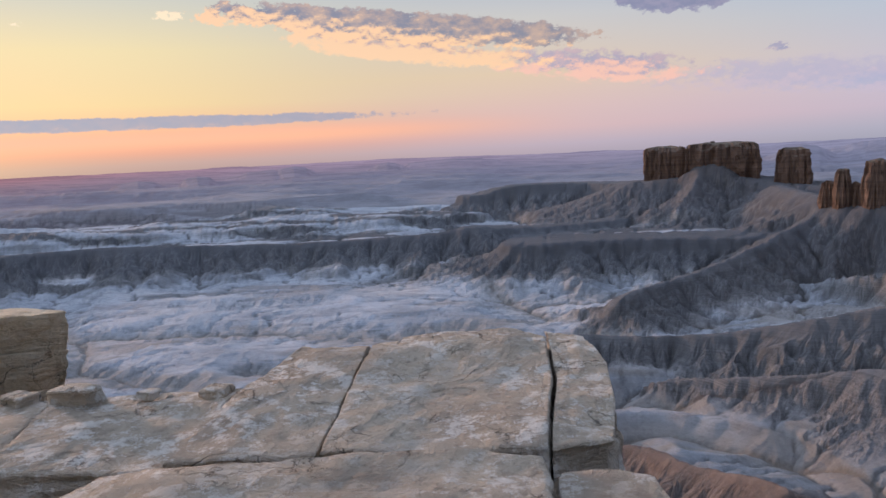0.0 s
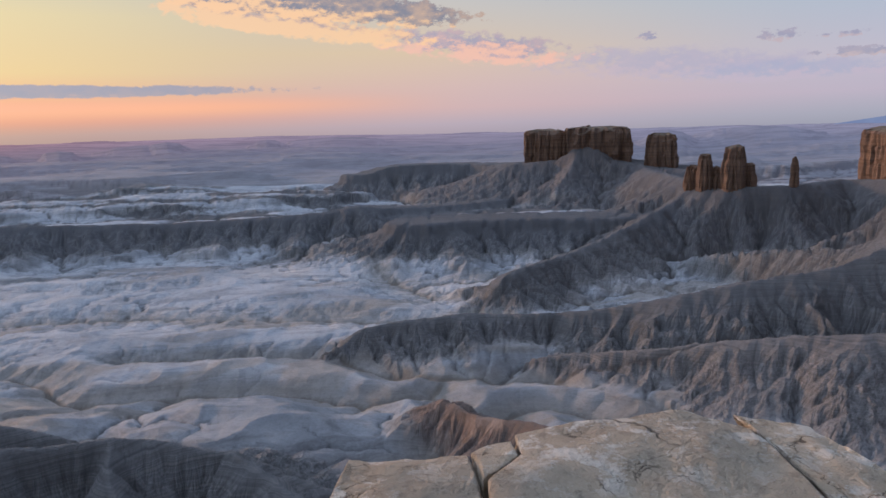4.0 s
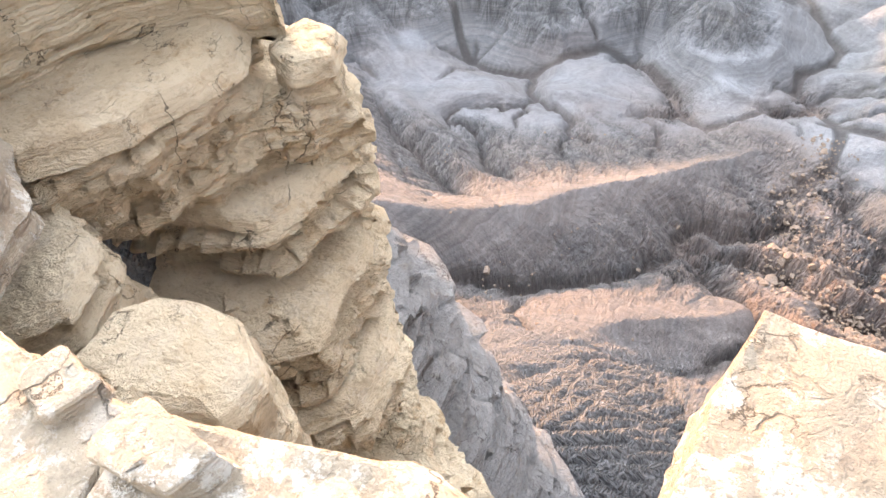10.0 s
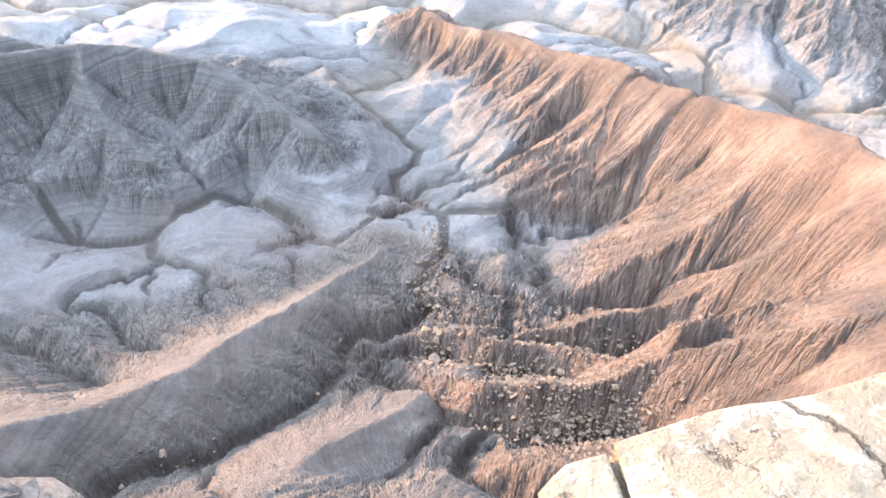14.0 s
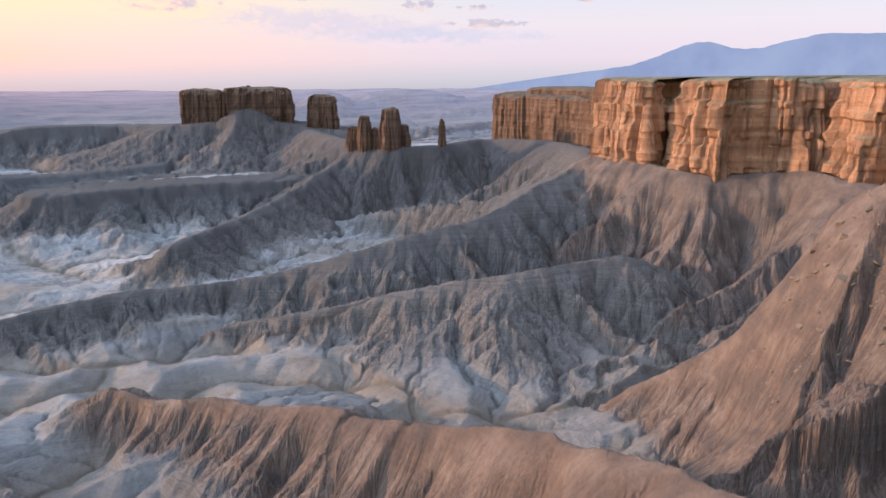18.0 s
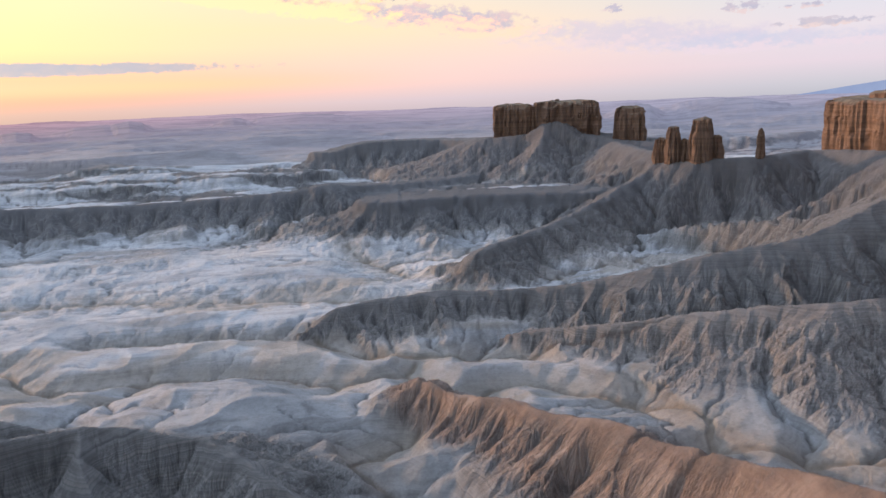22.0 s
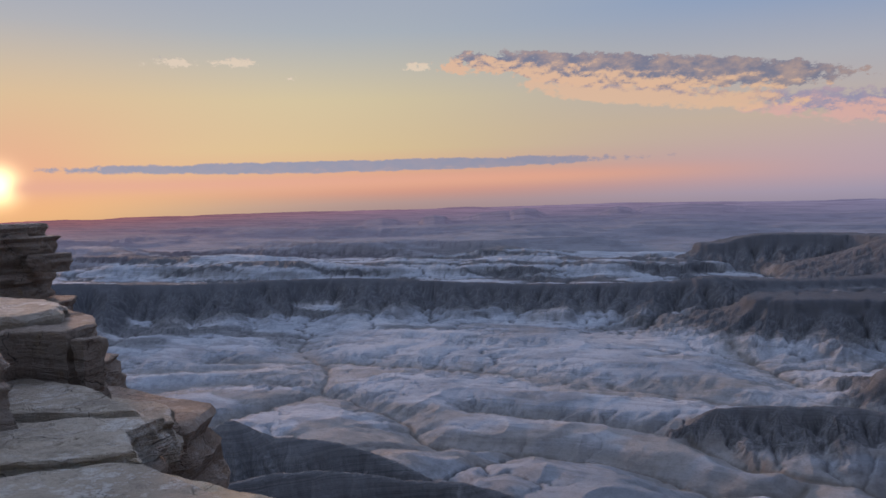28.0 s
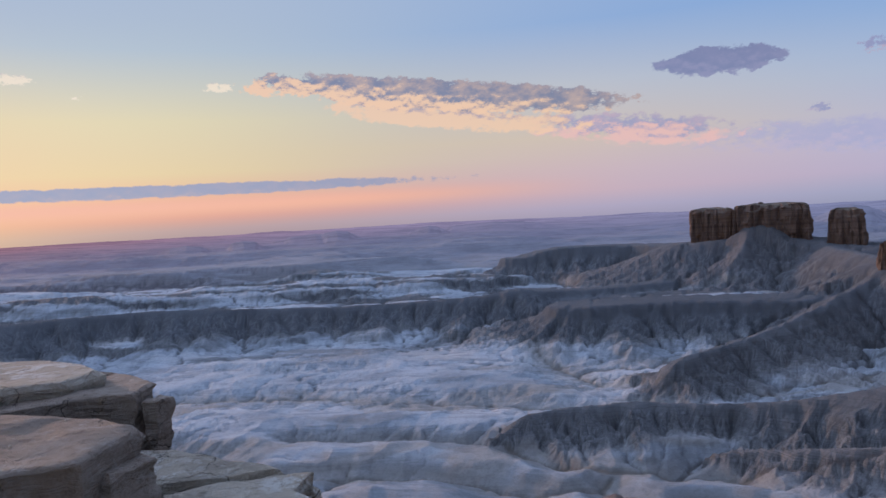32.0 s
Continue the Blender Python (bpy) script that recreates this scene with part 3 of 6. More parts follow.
# name, label, crest as (bearing, elevation, distance), foot height, slope, flat half width, gully spacing, gully depth, redness, cap step
RIDGES = [
    ("badland_hill", "dark grey banded shale hill with fanned gullies", [(44, -20.6, 300), (35.6, -20, 310), (29.5, -19.9, 315), (21.8, -21, 312), (15.4, -21.7, 312), (9.2, -23.9, 300), (5.3, -25.9, 285), (1.8, -27.5, 275)], 4, 0.62, 0, 26, 0.42, 0.0, 0),
    ("hill_spur", "banded grey shale spur on the hill's flank", [(17.6, -21.5, 312), (17.8, -24.8, 286), (16.6, -27.6, 268), (15.5, -30.0, 252)], 7, 0.55, 0, 20, 0.3, 0.0, 0),
    ("hill_spur", "banded grey shale spur at the hill's end", [(9.2, -23.9, 300), (5.6, -26.7, 272), (1.2, -30.2, 246)], 7, 0.5, 0, 20, 0.3, 0.0, 0),
    ("hill_spur", "low grey shale spur on the hill's shoulder", [(27.1, -21.5, 314), (29.6, -25.4, 284), (32, -28.0, 268)], 7, 0.55, 0, 20, 0.3, 0.0, 0),
    ("peaked_hill", "dark shale hill with a small pointed summit", [(52, -17.6, 430), (43, -18.1, 405), (40.4, -16.8, 400), (36.6, -16.0, 395), (34.9, -15.6, 395), (32.2, -16.9, 395), (25.9, -18.5, 390), (20.8, -20.6, 380)], 2, 0.6, 0, 24, 0.35, 0.0, 0),
    ("red_ridge", "red-brown clay ridge with fine rills on its flank", [(-8.2, -21.3, 360), (-11.5, -22.8, 330), (-15.8, -23.2, 310), (-19.6, -24.3, 285), (-25.1, -24.5, 265), (-28.3, -25.8, 245), (-32.6, -26.2, 230), (-36.7, -26.6, 215), (-44, -26.8, 190), (-51, -27.3, 165), (-57, -28.6, 140), (-75, -32, 100)], 9, 0.6, 0, 22, 0.45, 1.0, 0),
    ("fluted_ridge", "grey fluted shale ridge running up to the cliffs", [(3.2, -17.9, 500), (-0.4, -16.8, 510), (-2.3, -15.6, 520), (-9.7, -14.9, 530), (-14.3, -14.9, 530), (-21, -14.5, 525), (-27.4, -13.1, 530), (-32.5, -11.8, 545), (-38, -10.4, 575), (-42.3, -8.0, 630), (-45.6, -6.3, 700)], 1, 0.36, 0, 26, 0.5, 0.05, 0),
    ("banded_ridge", "grey ridge with pale pinkish buttress flutes", [(-11, -18.6, 470), (-18.9, -18, 460), (-26.8, -17.1, 450), (-33.5, -16, 450), (-40.8, -14.8, 460), (-44.3, -14.2, 475), (-49, -13.2, 500)], 5, 0.3, 0, 34, 0.5, 0.22, 0),
    ("flat_bench", "flat-topped dark bench with a thin cap ledge", [(-6.8, -7.4, 960), (-14, -7.2, 985), (-23.5, -7.2, 1010)], 1, 0.36, 45, 24, 0.3, 0.0, 9),
    ("shale_spur", "dark shale spur dropping from the spires", [(-28.1, -5.1, 1060), (-24.3, -7.4, 900), (-19.5, -9.7, 760), (-14.2, -11.5, 650), (-12.3, -13.4, 630)], 1, 0.5, 0, 30, 0.45, 0.05, 0),
    ("spire_ridge", "dark fluted slopes carrying the rock spires", [(-24.5, -3.7, 1350), (-27.5, -4.5, 1080), (-30.5, -5.0, 1000), (-34.8, -4.9, 1010), (-38, -4.5, 1100), (-43, -4.6, 1000), (-46.5, -5.3, 760)], 2, 0.47, 8, 40, 0.45, 0.08, 0),
    ("mesa_talus", "brown-grey talus cone under the flat-topped mesa", [(-15.3, -3.1, 1500), (-19, -2.8, 1500), (-23.4, -3.1, 1470), (-27, -3.7, 1400)], 4, 0.37, 45, 45, 0.35, 0.12, 0),
    ("dark_platform", "dark stepped platform beside the mesa", [(-2.5, -3.6, 1760), (-5.2, -3.0, 1780), (-11.6, -3.05, 1760), (-14.5, -3.2, 1650)], 14, 0.4, 50, 50, 0.35, 0.0, 14),
    ("low_bench", "low dark bench at the foot of the platform", [(-2.2, -6.1, 1200), (-7, -6.3, 1220), (-13, -5.9, 1280)], 2, 0.3, 25, 30, 0.35, 0.0, 6),
    ("long_scarp", "long dark fluted scarp across the plain", [(68, -4.0, 1350), (56, -4.4, 1300), (45.7, -4.9, 1250), (38.3, -5.5, 1230), (25.8, -5.7, 1220), (12.4, -6.6, 1160), (1.6, -6.5, 1130), (-2, -6.1, 1130), (-4, -6.4, 1190)], 1, 0.27, 5, 38, 0.6, 0.0, 0),
    ("cliff_talus", "red-brown fluted talus apron under the great cliff", [(-46.3, -5.7, 700), (-49.9, -6.0, 650), (-55.1, -6.7, 600), (-61.2, -6.0, 610), (-64.5, -6.8, 560), (-72, -7, 520), (-82, -6, 480)], 8, 0.56, 3, 15, 0.5, 0.7, 0),
    ("pink_rib", "pink-crested clay rib running out from the talus", [(44, -40.8, 118), (33.6, -43.8, 112), (23.6, -45.2, 115), (12.7, -44.0, 130), (1.4, -41.8, 152), (-3.8, -39.6, 176)], 6, 0.42, 0, 12, 0.3, 0.35, 0),
    ("scree_rib", "pinkish scree rib below the overlook", [(26.7, -57.7, 57), (9.0, -54.9, 77), (-1.6, -52.7, 93), (-13.0, -49.3, 117), (-16.6, -48.0, 128)], 8, 0.42, 0, 9, 0.25, 0.4, 0),
    ("scree_mound", "low pinkish scree mound beside the boulder field", [(-7.6, -59.4, 65), (-11.0, -56.2, 82), (-15.5, -53.6, 96), (-21.0, -51.1, 111)], 10, 0.4, 0, 9, 0.25, 0.6, 0),
    ("clay_dome", "smooth grey clay dome beside the wash", [(-17.2, -40.2, 171), (-18.4, -40.4, 172)], 3, 0.75, 2, 14, 0.15, 0.1, 0),
    ("orange_slope", "orange-tan clay slope with long rills", [(-27, -46.5, 136), (-34.3, -42.5, 148), (-40.2, -37.5, 160), (-52, -33, 150), (-70, -30, 130)], 10, 0.5, 0, 12, 0.5, 0.9, 0),
    ("red_spur", "orange-red spur with boulders on its side", [(-47.5, -24.3, 335), (-55.7, -19.6, 325), (-59.3, -15.5, 320), (-62.3, -10, 315), (-64.4, -7.2, 310), (-75, -3, 290), (-88, -2, 260)], 6, 0.6, 0, 26, 0.35, 1.0, 0),
    ("talus_cone", "brown talus cone climbing the mesa's cliff", [(-20.6, -2.0, 1452), (-19.3, -2.0, 1450), (-19.2, -2.8, 1415), (-18.6, -4.2, 1330)], 40, 0.5, 0, 24, 0.3, 0.15, 0),
]
# the rim of the overlook's own cliff, from far left to far right
RIM = [(-300, -40), (-80, 10), (-40, 14), (-20, 16.4), (-13.6, 15.6), (-11.6, 13.2), (-9.6, 11.6), (-7.6, 10.4), (-5.4, 9.2), (-4.6, 8.0), (-4.2, 6.4), (-2.6, 5.3), (-1.5, 5.8), (0.8, 5.9), (1.1, 4.2), (2.0, 2.4), (4.5, -3), (14, -14), (45, -32), (120, -60), (300, -60)]


# washes as (bearing, elevation) on the valley floor, with bed width and depth
WASHES = [
    ([(36.4, -29.7), (29.2, -30.1), (23.6, -30.2), (23.0, -32.4), (17.6, -34.6), (10.6, -33.6), (5.5, -35.4), (3.5, -37.9), (0.8, -39.3), (-2.7, -37.8), (-4.3, -36.3), (-7.0, -36.0)], 2.6, 5.0),
    ([(-7.5, -36.0), (-4.7, -33.5), (-7.6, -31.0), (-2.0, -28.0), (-4.9, -26.1), (-8.0, -25.1), (-9.0, -22.5), (-13.2, -23.3)], 3.0, 4.5),
    ([(-7.5, -36.0), (-10.2, -38.2), (-9.3, -41.8), (-8.4, -45.0), (-12.2, -46.2), (-16.2, -47.5)], 3.0, 4.0),
    ([(-17.1, -38.4), (-16.7, -36.6), (-20.1, -35.7), (-24.6, -34.3), (-26.1, -31.9), (-33.9, -29.0)], 2.6, 5.0),
    ([(-8.5, -37.5), (-14, -37.6), (-21.1, -36.4), (-26.2, -36.1), (-31.3, -34.5), (-36.2, -32.0)], 2.2, 3.5),
    ([(29.1, -9.3), (29.7, -10.5), (27.6, -11.6), (28.2, -13.3), (26.0, -14.2), (22.1, -15.8), (20.4, -17.5), (14, -18.2), (6, -19.0), (-2, -20.3), (-8, -20.2)], 7.0, 4.0),
    ([(36, -10.6), (27.1, -11.3), (17.2, -12.2), (10.5, -13.0), (-0.4, -14.1), (-8.2, -14.5), (-14.2, -13.9), (-20, -13.6)], 9.0, 3.0),
    ([(52, -14), (45.0, -13.1), (43.0, -12.2), (39.9, -12.1), (35.4, -12.1), (30, -12.8)], 6.0, 5.0),
    ([(-8.5, -19.4), (-8.0, -20.2), (-9.9, -21.6), (-13.2, -23.3)], 5.0, 5.0),
    ([(-13.7, -21.8), (-16.9, -21.2), (-23.0, -22.0), (-28.4, -22.8), (-31.5, -24.0), (-32.1, -25.6), (-38.1, -25.8), (-46.4, -24.5), (-48.5, -22.0), (-53.1, -19.9), (-53.8, -17.7)], 4.0, 4.0),
    ([(16, -15.5), (8, -16.2), (1, -17.0), (-6, -18.9), (-14, -19.3), (-22, -19.4), (-30, -19.0)], 4.0, 3.5),
    ([(20, -8.6), (12, -8.9), (4, -9.3), (-2, -9.8), (-4, -11.0), (-8, -12.6)], 5.0, 4.0),
    ([(45, -16.0), (38, -15.0), (33, -14.4), (28, -13.6)], 4.0, 3.5),
    ([(60, -10.5), (48, -10.2), (40, -10.9), (33, -11.2)], 5.0, 4.0),
]


def inside_rim(X, Y):
    """Above 0 on the overlook's plateau, below 0 out over the valley: distance to the rim."""
    d, s, z, side = along(X, Y, [(x, y, 0.0) for x, y in RIM])
    return d * -side, s


def smooth_line(pts, n=5):
    """Rounds a line of places off."""
    out = []
    for i in range(len(pts) - 1):
        p0, p1, p2, p3 = (np.array(pts[max(0, min(len(pts) - 1, i + q))]) for q in (-1, 0, 1, 2))
        for t in np.arange(n) / n:
            out.append(tuple(0.5 * ((2 * p1) + (p2 - p0) * t + (2 * p0 - 5 * p1 + 4 * p2 - p3) * t * t + (3 * p1 - p0 - 3 * p2 + p3) * t ** 3)))
    return out + [tuple(pts[-1])]


# low far buttes near the horizon: bearing, elevation, half width in degrees, distance
FAR_BUTTES = [(11.7, -0.66, 0.9, 3600), (13.4, -0.82, 1.8, 3650), (18.8, -1.05, 0.8, 3400), (4.5, -0.75, 0.8, 3700), (-0.5, -0.72, 2.6, 3900), (23, -1.15, 1.2, 3300), (30, -1.0, 3.5, 3900), (-32, -0.75, 2.2, 3800), (-26, -0.9, 1.0, 3500), (40, -1.0, 4.0, 4000)]


def floor_height(X, Y):
    dist = np.hypot(X - HOME[0], Y - HOME[1])
    bear = np.degrees(np.arctan2(-(X - HOME[0]), Y - HOME[1]))
    floor = 15 - 13 * step(dist, 120, 900)
    far = step(dist, 1000, 1500) * step(bear, -12, 4)
    floor = floor + 20 * far
    steps = fbm(X / 520, Y / 170, 3, 41)
    floor = floor + step(dist, 1250, 1700) * (9 * step(steps, 0.42, 0.46) + 9 * step(steps, 0.52, 0.56) + 9 * step(steps, 0.6, 0.64) - 8) * (1 - 0.7 * step(dist, 2400, 4200))
    floor = floor + 92 * np.clip((dist - 1500) / 3400, 0, 1) ** 1.3
    for az, el, half, d in FAR_BUTTES:
        top = HOME[2] + d * math.tan(radians(el))
        edge = np.abs(bear - az) / half + 0.5 * (fbm(bear * 2.2, dist / 300, 3, 47) - 0.5)
        bump_h = top - 8 * np.clip(edge, 0, 1) - 30 * np.clip(edge - 1, 0, 3) - 0.12 * np.abs(dist - d)
        floor = np.maximum(floor, np.where(dist > 2600, bump_h, -50))
    return floor


def base_height(X, Y):
    """Ground before erosion: lobed floor, guided washes, ridges and the overlook's talus."""
    dist = np.hypot(X - HOME[0], Y - HOME[1])
    wx = X + 22 * (fbm(X / 60, Y / 60, 3, 5) - 0.5) + 7 * (fbm(X / 17, Y / 17, 2, 8) - 0.5)
    wy = Y + 22 * (fbm(X / 60, Y / 60, 3, 6) - 0.5) + 7 * (fbm(X / 17, Y / 17, 2, 9) - 0.5)
    near = 1 - step(dist, 430, 640)
    bed = np.full(X.shape, 1e6)
    trench = np.zeros(X.shape)
    for line, wide, deep in WASHES:
        pts = []
        for a_, e_ in line:
            x_, y_, _ = at(a_, e_, (HOME[2] - 4) / math.tan(radians(-e_)))
            pts.append((x_, y_, 0.0))
        dw = along(0.45 * X + 0.55 * wx, 0.45 * Y + 0.55 * wy, smooth_line(pts, 3))[0]
        bed = np.minimum(bed, dw)
        trench = np.maximum(trench, (deep * 1.1) * np.exp(-(dw / (wide * 1.2)) ** 2) + 2.0 * np.exp(-(dw / (wide * 5)) ** 2))
    rise = np.minimum(bed, 60.0) * 0.13 * (0.35 + 1.1 * fbm(wx / 40, wy / 40, 3, 21, 0.45))
    lobes = (rise + 5.5 * (fbm(wx / 42, wy / 42, 3, 23, 0.45) - 0.5) + 3.0 * (1 - vee(wx / 33, wy / 19, 25)) ** 2.5) * near + (1 - near) * (8 * (fbm(wx / 120, wy / 70, 3, 22, 0.4) - 0.12) + 3.5 * (1 - vee(wx / 75, wy / 44, 26)) ** 2.5 + 1.2 * (1 - vee(wx / 31, wy / 22, 27)) ** 2 + 6 * step(dist, 900, 1300) * fbm(wx / 130, wy / 60, 4, 24)) * (0.1 + 0.9 * step(bed / (1 + dist / 350), 0, 38)) - 4 * near - 3
    h = floor_height(X, Y) + lobes - 5 - trench
    red = 0.25 * step(600 - dist, 0, 300) * step(fbm(X / 60, Y / 60, 3, 51), 0.48, 0.62)
    tan = step(fbm(wx / 110, wy / 45, 3, 61), 0.56, 0.66) * step(dist, 180, 320) * (1 - step(dist, 650, 900)) * 0.7
    tan = np.maximum(tan, 0.75 * np.exp(-(bed / 17) ** 2) * step(dist, 230, 330) * (1 - step(dist, 800, 1000)))
    owner = np.full(X.shape, -1)
    hold = np.zeros(X.shape)
    dark = 0.95 * step(dist, 700, 1200) * step(fbm(X / 170, Y / 30, 4, 63), 0.47, 0.57)
    for i, (name, label, crest, foot, slope, flat, lam, amp, redness, cap) in enumerate(RIDGES):
        pts = [at(*c) for c in crest]
        xs, ys = [p[0] for p in pts], [p[1] for p in pts]
        reach = 2.4 * (max(p[2] for p in pts) - foot) / slope + flat + 30
        m = (X > min(xs) - reach) & (X < max(xs) + reach) & (Y > min(ys) - reach) & (Y < max(ys) + reach)
        if not m.any():
            continue
        x, y = X[m], Y[m]
        d, s, zc, side = along(wx[m] * 0.3 + x * 0.7, wy[m] * 0.3 + y * 0.7, smooth_line(pts, 3))
        seed = 100 + 7 * i
        sw = s + 0.3 * lam * (fbm(x / lam, y / lam, 2, seed) - 0.5) * 2
        g = vee(sw / lam, side * 3.3 + d / (lam * 14), seed + 1)
        ln = np.maximum((zc - foot) / slope, 1.0)
        de = np.maximum(d - flat, 0)
        spur = np.minimum(2.0 * vee(sw / (lam * 1.7) + 0.2 * np.sin(d / (lam * 1.3) + i), side * 1.7 + 11.0, seed + 5), 1.0) ** 0.7
        if lam < 13:
            spread = 1.0 + 0.2 * spur
        else:
            spread = 0.7 + 0.65 * spur
        u = de / (ln * spread)
        prof = np.where(u < 1.55, np.clip(1 - u / 1.55, 0, 1) ** 1.9, 0)
        bell = step(u, 0.02, 0.4) * (1 - step(u, 0.7, 1.5))
        crag = zc - 1.6 * (fbm(s / 14 + 3 * i, d / 30, 3, seed + 4) - 0.35) * step(de, -1, 4)
        rh = foot + (crag - foot) * (prof - np.minimum(amp * 0.7, 0.36) * bell * (1 - g) ** 1.6)
        rh = rh - 22 * step(u, 1.0, 2.2) - np.where(zc < foot + 1, 20.0, 0.0)
        if cap:
            rh = rh - cap * step(de, 0.0, 5.0) * (1 - step(u, 0.0, 1.0)) * 0.8
        hm = h[m]
        k = 3.0
        mx = np.clip(0.5 + 0.5 * (rh - hm) / k, 0, 1)
        owner[m] = np.where((rh > hm + 0.5) & (prof > 0.1), i, owner[m])
        w = step(prof, 0.08, 0.4) * mx
        red[m] = red[m] * (1 - w) + redness * w
        tan[m] = tan[m] * (1 - w)
        hold[m] = np.maximum(hold[m] * (1 - mx), step(prof, 0.72, 0.98) * mx)
        wd = step(prof, 0.03, 0.45) * mx
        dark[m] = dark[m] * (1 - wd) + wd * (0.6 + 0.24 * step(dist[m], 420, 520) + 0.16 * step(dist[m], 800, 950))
        h[m] = hm * (1 - mx) + rh * mx + k * mx * (1 - mx)
    seedn = 1.5 * fbm(wx / 13, wy / 13, 3, 93) + 0.5 * fbm(X / 4.5, Y / 4.5, 2, 94)
    h = h + seedn * (0.5 + 0.5 * near) - 1.4
    e, s = inside_rim(X, Y)
    out = np.maximum(-e, 0)
    g = vee(s / 21 + 0.35 * fbm(X / 24, Y / 24, 2, 90), out / 160, 71)
    talus = -10 + 146 * np.exp(-out / 82) - 0.16 * out * step(out, 10, 60) * (1 - g) ** 1.5
    talus = talus + 5.0 * (fbm(X / 14, Y / 14, 4, 75) - 0.5) * step(out, 4, 20) - 0.8 * step(out, 8, 30) * (1 - vee(s / 1.9 + 0.8 * fbm(X / 14, Y / 14, 2, 91), out / 45, 73)) ** 2
    talus = np.where(out < 6, np.minimum(talus, 150 - 5 * out), talus)
    home = np.where(e > -0.3, 157.0 - 8.5 * step(-e, -1.8, -0.2) + 0.9 * step(e, 4.0, 7.0), talus)
    k = 6.0
    mx = np.clip(0.5 + 0.5 * (home - h) / k, 0, 1)
    pinkish = step(fbm(s / 16, out / 200, 3, 77), 0.44, 0.58)
    red = red * (1 - mx) + (0.15 + 0.7 * pinkish * step(g, 0.1, 0.5)) * mx
    tan = tan * (1 - mx)
    dark = dark * (1 - mx) + 0.45 * mx
    owner = np.where(home > h + 1.5, len(RIDGES), owner)
    h = h * (1 - mx) + home * mx + k * mx * (1 - mx) * (e < -2)
    bear = np.degrees(np.arctan2(-(X - HOME[0]), Y - HOME[1]))
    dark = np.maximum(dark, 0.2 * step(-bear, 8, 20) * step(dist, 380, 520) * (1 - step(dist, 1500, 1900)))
    return h, red, tan, owner, bed, dark, hold


def erode(h, cell, rounds, strength, keep, sink):
    """Runs water over a grid of heights: finds where each cell drains, gathers the catchments and lets the streams cut down."""
    ny, nx = h.shape
    n = ny * nx
    area = None
    steps8 = [-1, nx + 1, -nx, nx - 1, 1, -nx - 1, nx, -nx + 1]
    inner = np.zeros((ny, nx), bool)
    inner[1:-1, 1:-1] = True
    inner = inner.ravel().tolist()
    for _ in range(rounds):
        z = (h + 0.35 * cell * (np.random.RandomState(3).rand(ny, nx) - 0.5)).ravel().tolist()
        seen = [False] * n
        rec = [-1] * n
        order = []
        low = min(z)
        grain = 0.04
        shelf = [[] for _ in range(int((max(z) - low) / grain) + 2)]
        for i in list(range(n - nx, n)) + list(range(0, n, nx)) + sink:
            if seen[i]:
                continue
            seen[i] = True
            shelf[int((z[i] - low) / grain)].append(i)
        for level, todo in enumerate(shelf):
            for i in todo:
                order.append(i)
                turn = (i * 7919 >> 3) & 7
                for off in steps8[turn:] + steps8[:turn]:
                    j = i + off
                    if 0 <= j < n and not seen[j] and (inner[j] or inner[i]):
                        seen[j] = True
                        rec[j] = i
                        b = int((z[j] - low) / grain)
                        shelf[b if b > level else level].append(j)
        acc = [1.0] * n
        for i in reversed(order):
            r = rec[i]
            if r >= 0:
                acc[r] += acc[i]
        A = np.array(acc)
        zz = h.ravel().tolist()
        for i in reversed(order):
            r = rec[i]
            if r >= 0 and zz[r] > zz[i]:
                zz[r] = zz[i] - 0.002
        f = (strength * (A * cell * cell) ** 0.45 / cell)
        f = np.minimum(f, 6.0).tolist()
        for i in order:
            r = rec[i]
            if r >= 0:
                if zz[r] < zz[i]:
                    zz[i] = (zz[i] + f[i] * zz[r]) / (1 + f[i])
        h2 = np.array(zz).reshape(ny, nx)
        h = h * keep + h2 * (1 - keep)
        p = np.pad(h, 1, mode="edge")
        blur = (p[:-2, 1:-1] + p[2:, 1:-1] + p[1:-1, :-2] + p[1:-1, 2:]) / 4
        h = 0.8 * h + 0.2 * blur
        area = A.reshape(ny, nx) * cell * cell
    return h, area


